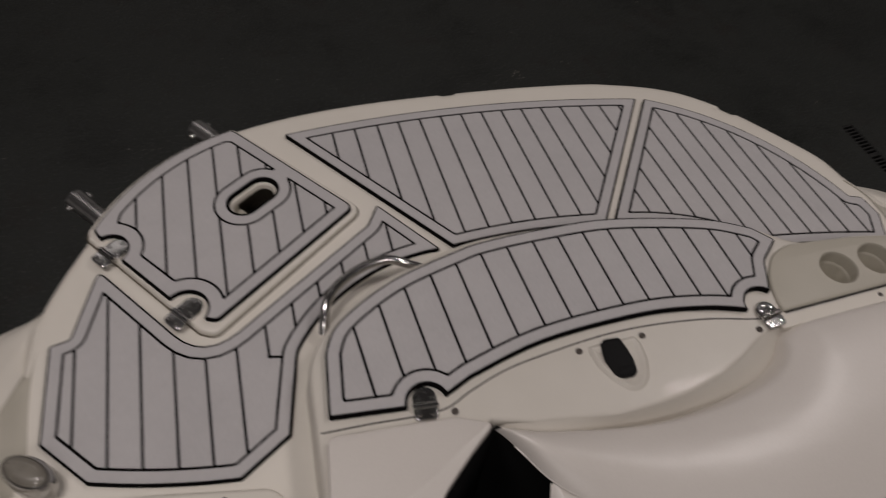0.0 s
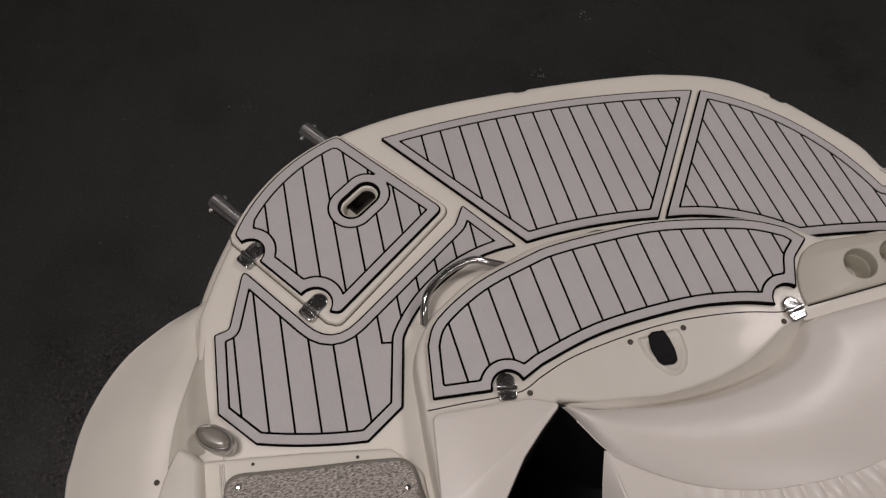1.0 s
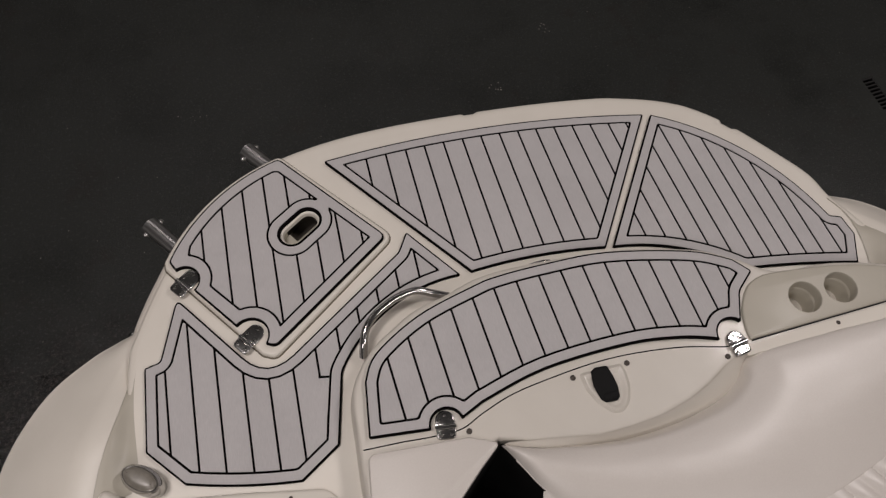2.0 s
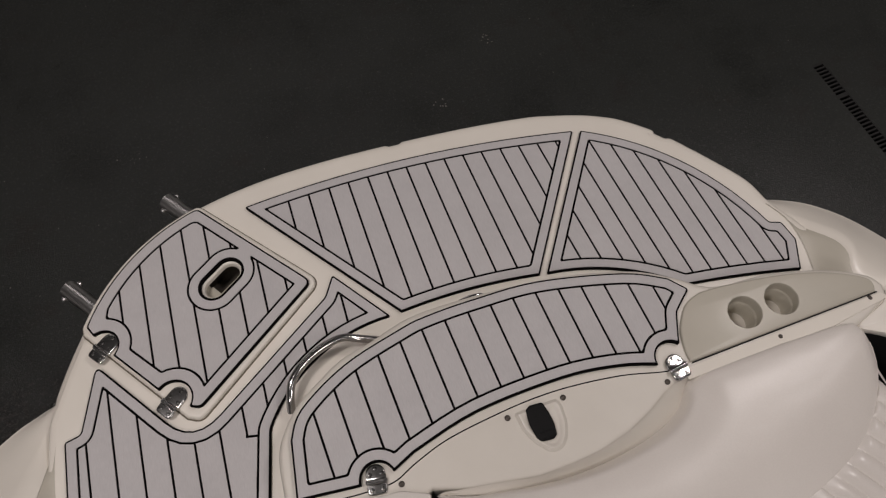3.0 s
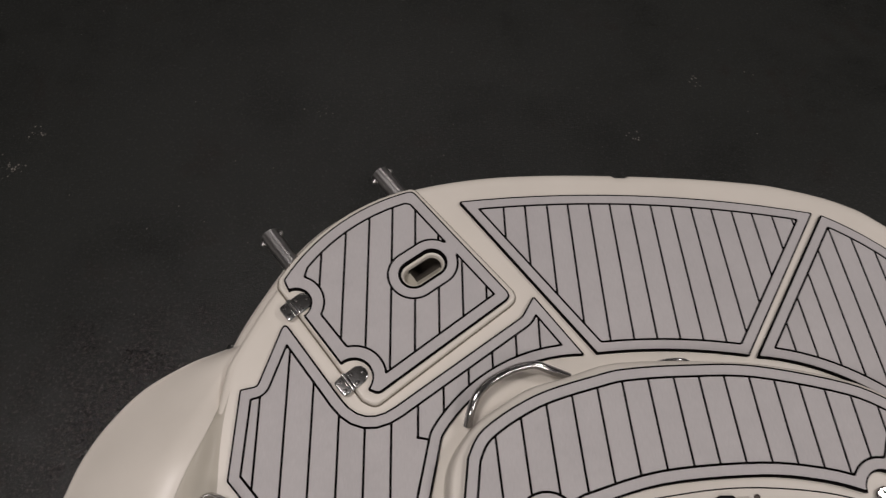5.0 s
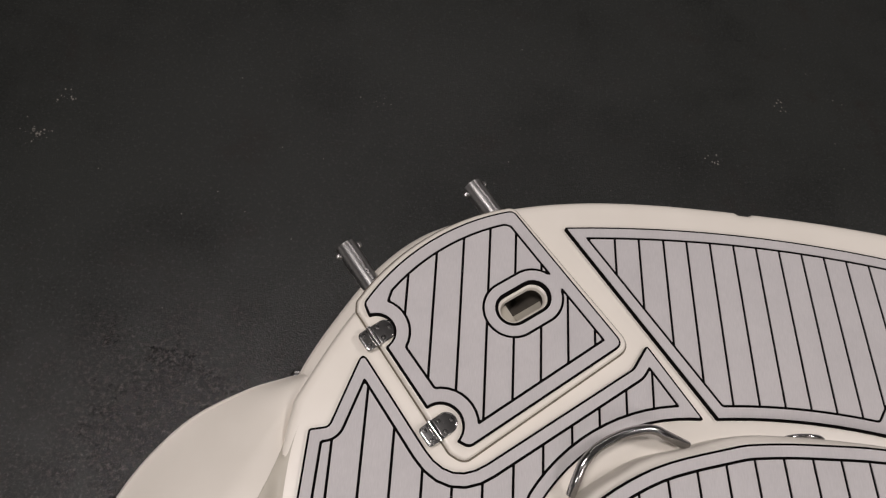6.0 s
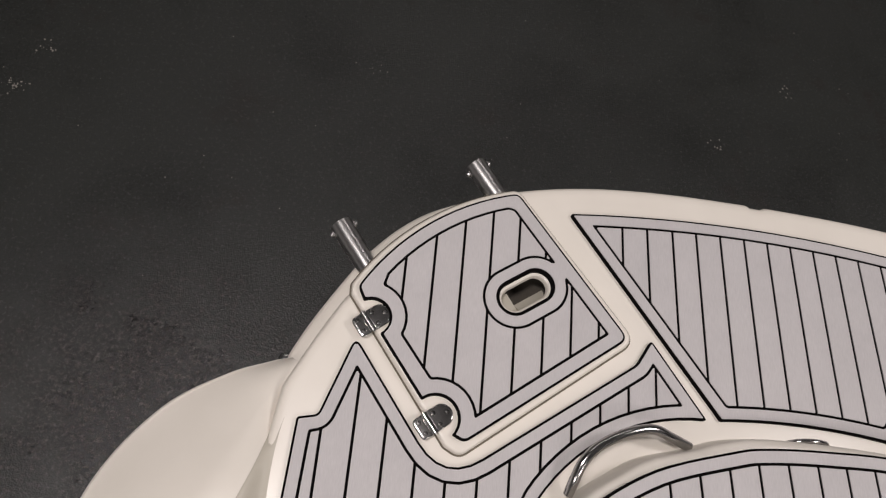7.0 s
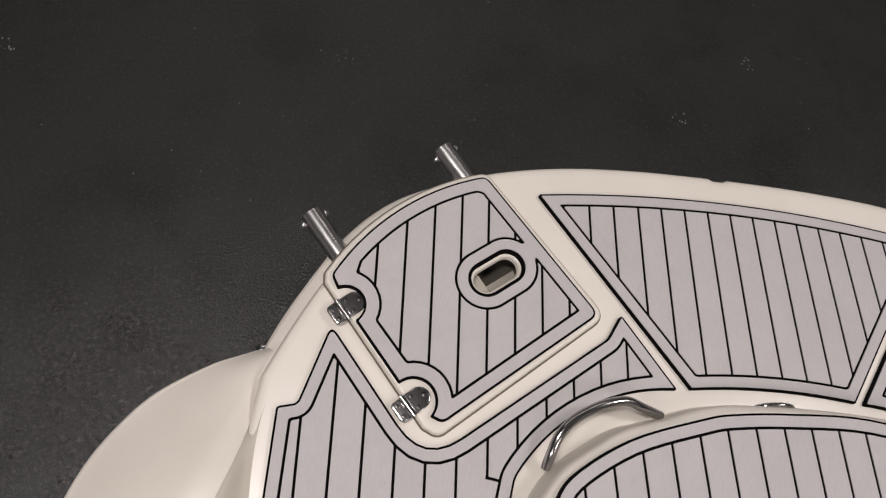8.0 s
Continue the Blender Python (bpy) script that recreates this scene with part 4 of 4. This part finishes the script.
def hatch_inner():
    """The planked field of the hatch mat: set in by the border, with arcs round the hinges and a bay round the slot."""
    corners = [(x, y, 0.0) for x, y in ((-0.525, 0.389), (-0.2935, 0.1095), (-0.611, -0.131), (-0.828, 0.138))]
    frame_in = mitred(corners, BORDER)
    t, r, low, left = (np.array(q[:2]) for q in frame_in)
    d = (r - t) / np.hypot(*(r - t))
    n = np.array([-d[1], d[0]])
    foot = t + d * float((SLOT_C - t) @ d)
    ax = np.array([math.cos(SLOT_A), math.sin(SLOT_A)])
    bay = [(*(foot - d * 0.012), 0.003)]
    na = math.atan2(n[1], n[0])
    for k in np.linspace(18, 341, 46):
        a = na + math.radians(k)
        u = np.array([math.cos(a), math.sin(a)])
        bay.append((*(SLOT_C + ax * 0.027 * (1 if u @ ax > 0 else -1) + 0.057 * u), 0.0))
    bay.append((*(foot + d * 0.014), 0.003))
    cb, rb = np.array([-0.6515, -0.081]), 0.0415 + BORDER
    ca, ra = np.array([-0.792, 0.0915]), 0.0375 + BORDER
    b_in = circle_line(cb, rb, r, low)[0]
    b_out = circle_line(cb, rb, low, left)[1]
    a_in = circle_line(ca, ra, low, left)[0]
    rim = [q for q in mitred(expand([(-0.822, 0.148, 0.0, -0.205), (-0.525, 0.389, 0.0), (-0.60, 0.20, 0.0)]), BORDER)[1:-2] if math.hypot(q[0] - ca[0], q[1] - ca[1]) > ra + 0.008]
    return [(t[0], t[1], 0.006)] + bay + [(r[0], r[1], 0.004)] + round_arc(cb, rb, b_in, b_out) + round_arc(ca, ra, a_in, rim[0]) + rim


H_LINES = [(-0.738 + 0.0549 * k, 0.0) for k in range(0, 9)]
deck_mat("deck_mat", "light grey foam mat with an oval cut-out on the hatch lid", HATCH, H_LINES, ZD + 0.0134, inner=hatch_inner(), holes=[stadium(SLOT_C, SLOT_A, 0.0560, 0.0300)])

# ---- cushions ----
LIP = spline([(-0.153, -0.456), (-0.10, -0.475), (-0.06, -0.484), (-0.021, -0.489), (0.05, -0.497), (0.124, -0.5005), (0.203, -0.497), (0.289, -0.484), (0.365, -0.462), (0.409, -0.435), (0.428, -0.414), (0.437, -0.399), (0.458, -0.384), (0.55, -0.377), (0.687, -0.3725), (0.82, -0.373), (0.868, -0.384)], 10)
SEAM = spline([(-0.153, -0.458), (-0.122, -0.51), (-0.085, -0.570), (-0.03, -0.618), (0.066, -0.674), (0.162, -0.707), (0.25, -0.722), (0.37, -0.727), (0.46, -0.718), (0.536, -0.701), (0.607, -0.679), (0.677, -0.653), (0.741, -0.620), (0.792, -0.580), (0.837, -0.529), (0.865, -0.480), (0.879, -0.425), (0.873, -0.386)], 10)
a_curve, b_curve = resampled(LIP, 90), resampled(SEAM, 90)


def bolster_height(u, v, x, y):
    ends = (1 - abs(2 * u - 1) ** 14) ** 0.5
    edge = min(1.0, v / 0.05) ** 0.5
    dent = 0.0010 * noise.noise(Vector((x * 9, y * 9, 0))) + 0.0008 * noise.noise(Vector((x * 30, y * 46, 3))) * (0.5 + 1.4 * smooth_step((x - 0.66) / 0.2) * smooth_step((v - 0.45) / 0.3))
    sunk = 0.022 * smooth_step((x + 0.12) / 0.3) * (1 - smooth_step(v / 0.10)) * (1 - smooth_step((x - 0.40) / 0.08))
    return ZD + 0.057 - sunk + 0.012 * smooth_step((x - 0.45) / 0.06) * (1 - smooth_step(v / 0.5)) + (0.011 * edge + 0.026 * (1 - (2 * v - 1) ** 2) + dent * edge * min(1.0, (1 - v) / 0.1)) * ends


bolster = thing("bolster_cushion", "smooth cream vinyl bolster cushion in a leaf shape", "cushion")
part("cover", grid_patch(a_curve, b_curve, 40, bolster_height), VINYL, bolster, "", True)
part("piping", tube_mesh([(x, y, ZD + 0.0652) for x, y in b_curve[3:-3]], 0.0020, 8), VINYL, bolster, "", True)

seat = thing("seat_cushion", "cream vinyl seat cushion with padded pleats", "cushion")
outer_seam = resampled([p for p in SEAM if p[1] < (-0.565 if p[0] < 0.4 else -0.51)], 240)
fore = resampled([(-0.078, -0.68), (-0.03, -1.25), (0.3, -1.28), (0.94, -1.25), (0.895, -0.76), (0.872, -0.609), (0.858, -0.512)], 240)
part("cover", grid_patch(outer_seam, fore, 40, lambda u, v, x, y: ZD + 0.0625 + 0.010 * min(1.0, v * 14 + 0.2) * smooth_step((u - 0.10) / 0.2) * abs(math.sin(math.pi * 25 * u)) ** 0.5 - 0.008 * v), VINYL, seat, "", True)

part("side_panel", grid_patch(resampled([(-0.080, -0.572), (-0.070, -0.68), (-0.02, -1.25)], 24), resampled([(-0.092, -0.570), (-0.112, -0.64), (-0.125, -0.72), (-0.16, -1.25)], 24), 4, lambda u, v, x, y: ZD + 0.064 - 0.03 * u - 0.085 * v ** 1.3 * min(1.0, 4 * u)), VINYL, seat, "plain vinyl side", True)
SIDE_TOP = [(0.861, -0.497), (0.872, -0.609), (0.895, -0.76), (0.94, -1.25)]
SIDE_LOW = [(0.866, -0.484), (0.893, -0.577), (0.921, -0.66), (1.01, -1.25)]
part("side_panel", grid_patch(resampled(SIDE_TOP, 24), resampled(SIDE_LOW, 24), 4, lambda u, v, x, y: ZD + 0.0615 - 0.006 * u - 0.055 * v ** 1.3 * min(1.0, 5 * u)), VINYL, seat, "plain vinyl side", True)
side_pad = thing("side_cushion", "smooth cream vinyl pad beside the walk-through", "cushion")
PAD = rounded(expand([(-0.436, -0.420, 0.02), (-0.22, -0.430, 0.03), (-0.156, -0.456, 0.010), (-0.206, -0.497, 0.1), (-0.263, -0.549, 0.1), (-0.326, -0.628, 0.1), (-0.394, -0.78, 0.1), (-0.445, -1.25, 0.02), (-0.458, -0.62, 0.0)]), 8)
part("cover", loft(PAD, at_deck([(0, 0.06), (0, 0.080), (0.0008, 0.0838), (0.0022, 0.0860), (0.004, 0.087)])), VINYL, side_pad, "", True)


# Woven mat on the step.
def woven_material():
    m, nodes, links, bsdf = material("woven_vinyl")
    pos = where(nodes)
    mp = nodes.new("ShaderNodeMapping")
    mp.inputs["Scale"].default_value = (130, 430, 1)
    links.new(pos, mp.inputs["Vector"])
    n1 = noise_node(nodes, links, 1.0, 2, mp.outputs[0])
    base = ramp(nodes, links, n1, (0.10, 0.088, 0.076), (0.58, 0.53, 0.48), 0.36, 0.66)
    links.new(base, bsdf.inputs["Base Color"])
    bsdf.inputs["Roughness"].default_value = 0.7
    add_bump(nodes, links, bsdf, n1, 0.8, 0.003)
    return m


WOVEN = woven_material()
rug = thing("woven_mat", "grey-brown woven vinyl mat snapped to the step", "mat")
RUG = rounded([(-0.898, -0.440, 0.045), (-0.72, -0.462, 0.0), (-0.60, -0.474, 0.0), (-0.500, -0.488, 0.045), (-0.486, -0.60, 0.03), (-0.486, -1.24, 0.03), (-0.925, -1.24, 0.03), (-0.910, -0.52, 0.0)], 6)
part("binding", loft(shifted(RUG, -0.006), at_deck([(0, 0.011), (0, 0.0150), (0.002, 0.0165), (0.004, 0.017)])), surface("grey_binding", (0.15, 0.138, 0.12), (0.21, 0.195, 0.17), 0.7, 200, 8), rug, "grey bound edge")
part("weave", loft(RUG, at_deck([(0, 0.011), (0, 0.015), (0.002, 0.018), (0.005, 0.019)])), WOVEN, rug)
for x, y in ((-0.872, -0.466), (-0.516, -0.546)):
    part("snap", lathe([(0.0075, ZD + 0.018), (0.0075, ZD + 0.021), (0.005, ZD + 0.024), (0.001, ZD + 0.0245)], (x, y, 0), 14), HINGE_STEEL, rug, "small chrome snap", True)


# ---- boarding ladder stowed under the platform ----
ladder = thing("boarding_ladder", "stainless telescoping boarding ladder stowed under the platform", "ladder")
U = np.array([-0.612, 0.791, 0.0])
across = np.array([U[1], -U[0], 0.0])
for end in ((-0.876, 0.294, ZD - 0.036), (-0.611, 0.478, ZD - 0.044)):
    e = np.array(end)
    tube = part("side_tube", tube_mesh([tuple(e - U * 0.24), tuple(e - U * 0.03)], 0.0218, 26, ends=False), STEEL, ladder, "", True)
    part("sleeve", tube_mesh([tuple(e - U * 0.058), tuple(e - U * 0.057), tuple(e - U * 0.001), tuple(e)], 0.0230, 26, ends=False), STEEL, tube, "bright steel sleeve on the tube end", True)
    # Black disc drawn for the shade inside the open tube end.
    part("hollow_shade", tube_mesh([tuple(e - U * 0.02), tuple(e - U * 0.003)], 0.0222, 26), BLACK_TRIM, tube, "black disc for the shaded hollow of the tube end", True)
    b0 = e - U * 0.013
    part("bolt", tube_mesh([tuple(b0 - across * 0.0265), tuple(b0 + across * 0.0265)], 0.0035, 10), HINGE_STEEL, tube, "", True)
    for sd in (-1, 1):
        turn = Matrix.Rotation(radians(90), 4, Vector((U[0], U[1], 0)) * sd)
        nut = lathe([(0.0086, 0.0), (0.0086, 0.0022), (0.0066, 0.0030), (0.0062, 0.0050), (0.0045, 0.0076), (0.0010, 0.0088)], (0, 0, 0), 16)
        bmesh.ops.transform(nut, matrix=Matrix.Translation(Vector(b0 + across * sd * 0.0228)) @ turn, verts=nut.verts)
        part("acorn_nut", nut, NUT, tube, "small bright acorn nut", True)
part("tread", closed_box(-0.62, -0.50, 0.16, 0.22, ZD - 0.13, ZD - 0.105), BLACK_TRIM, ladder, "black step tread")
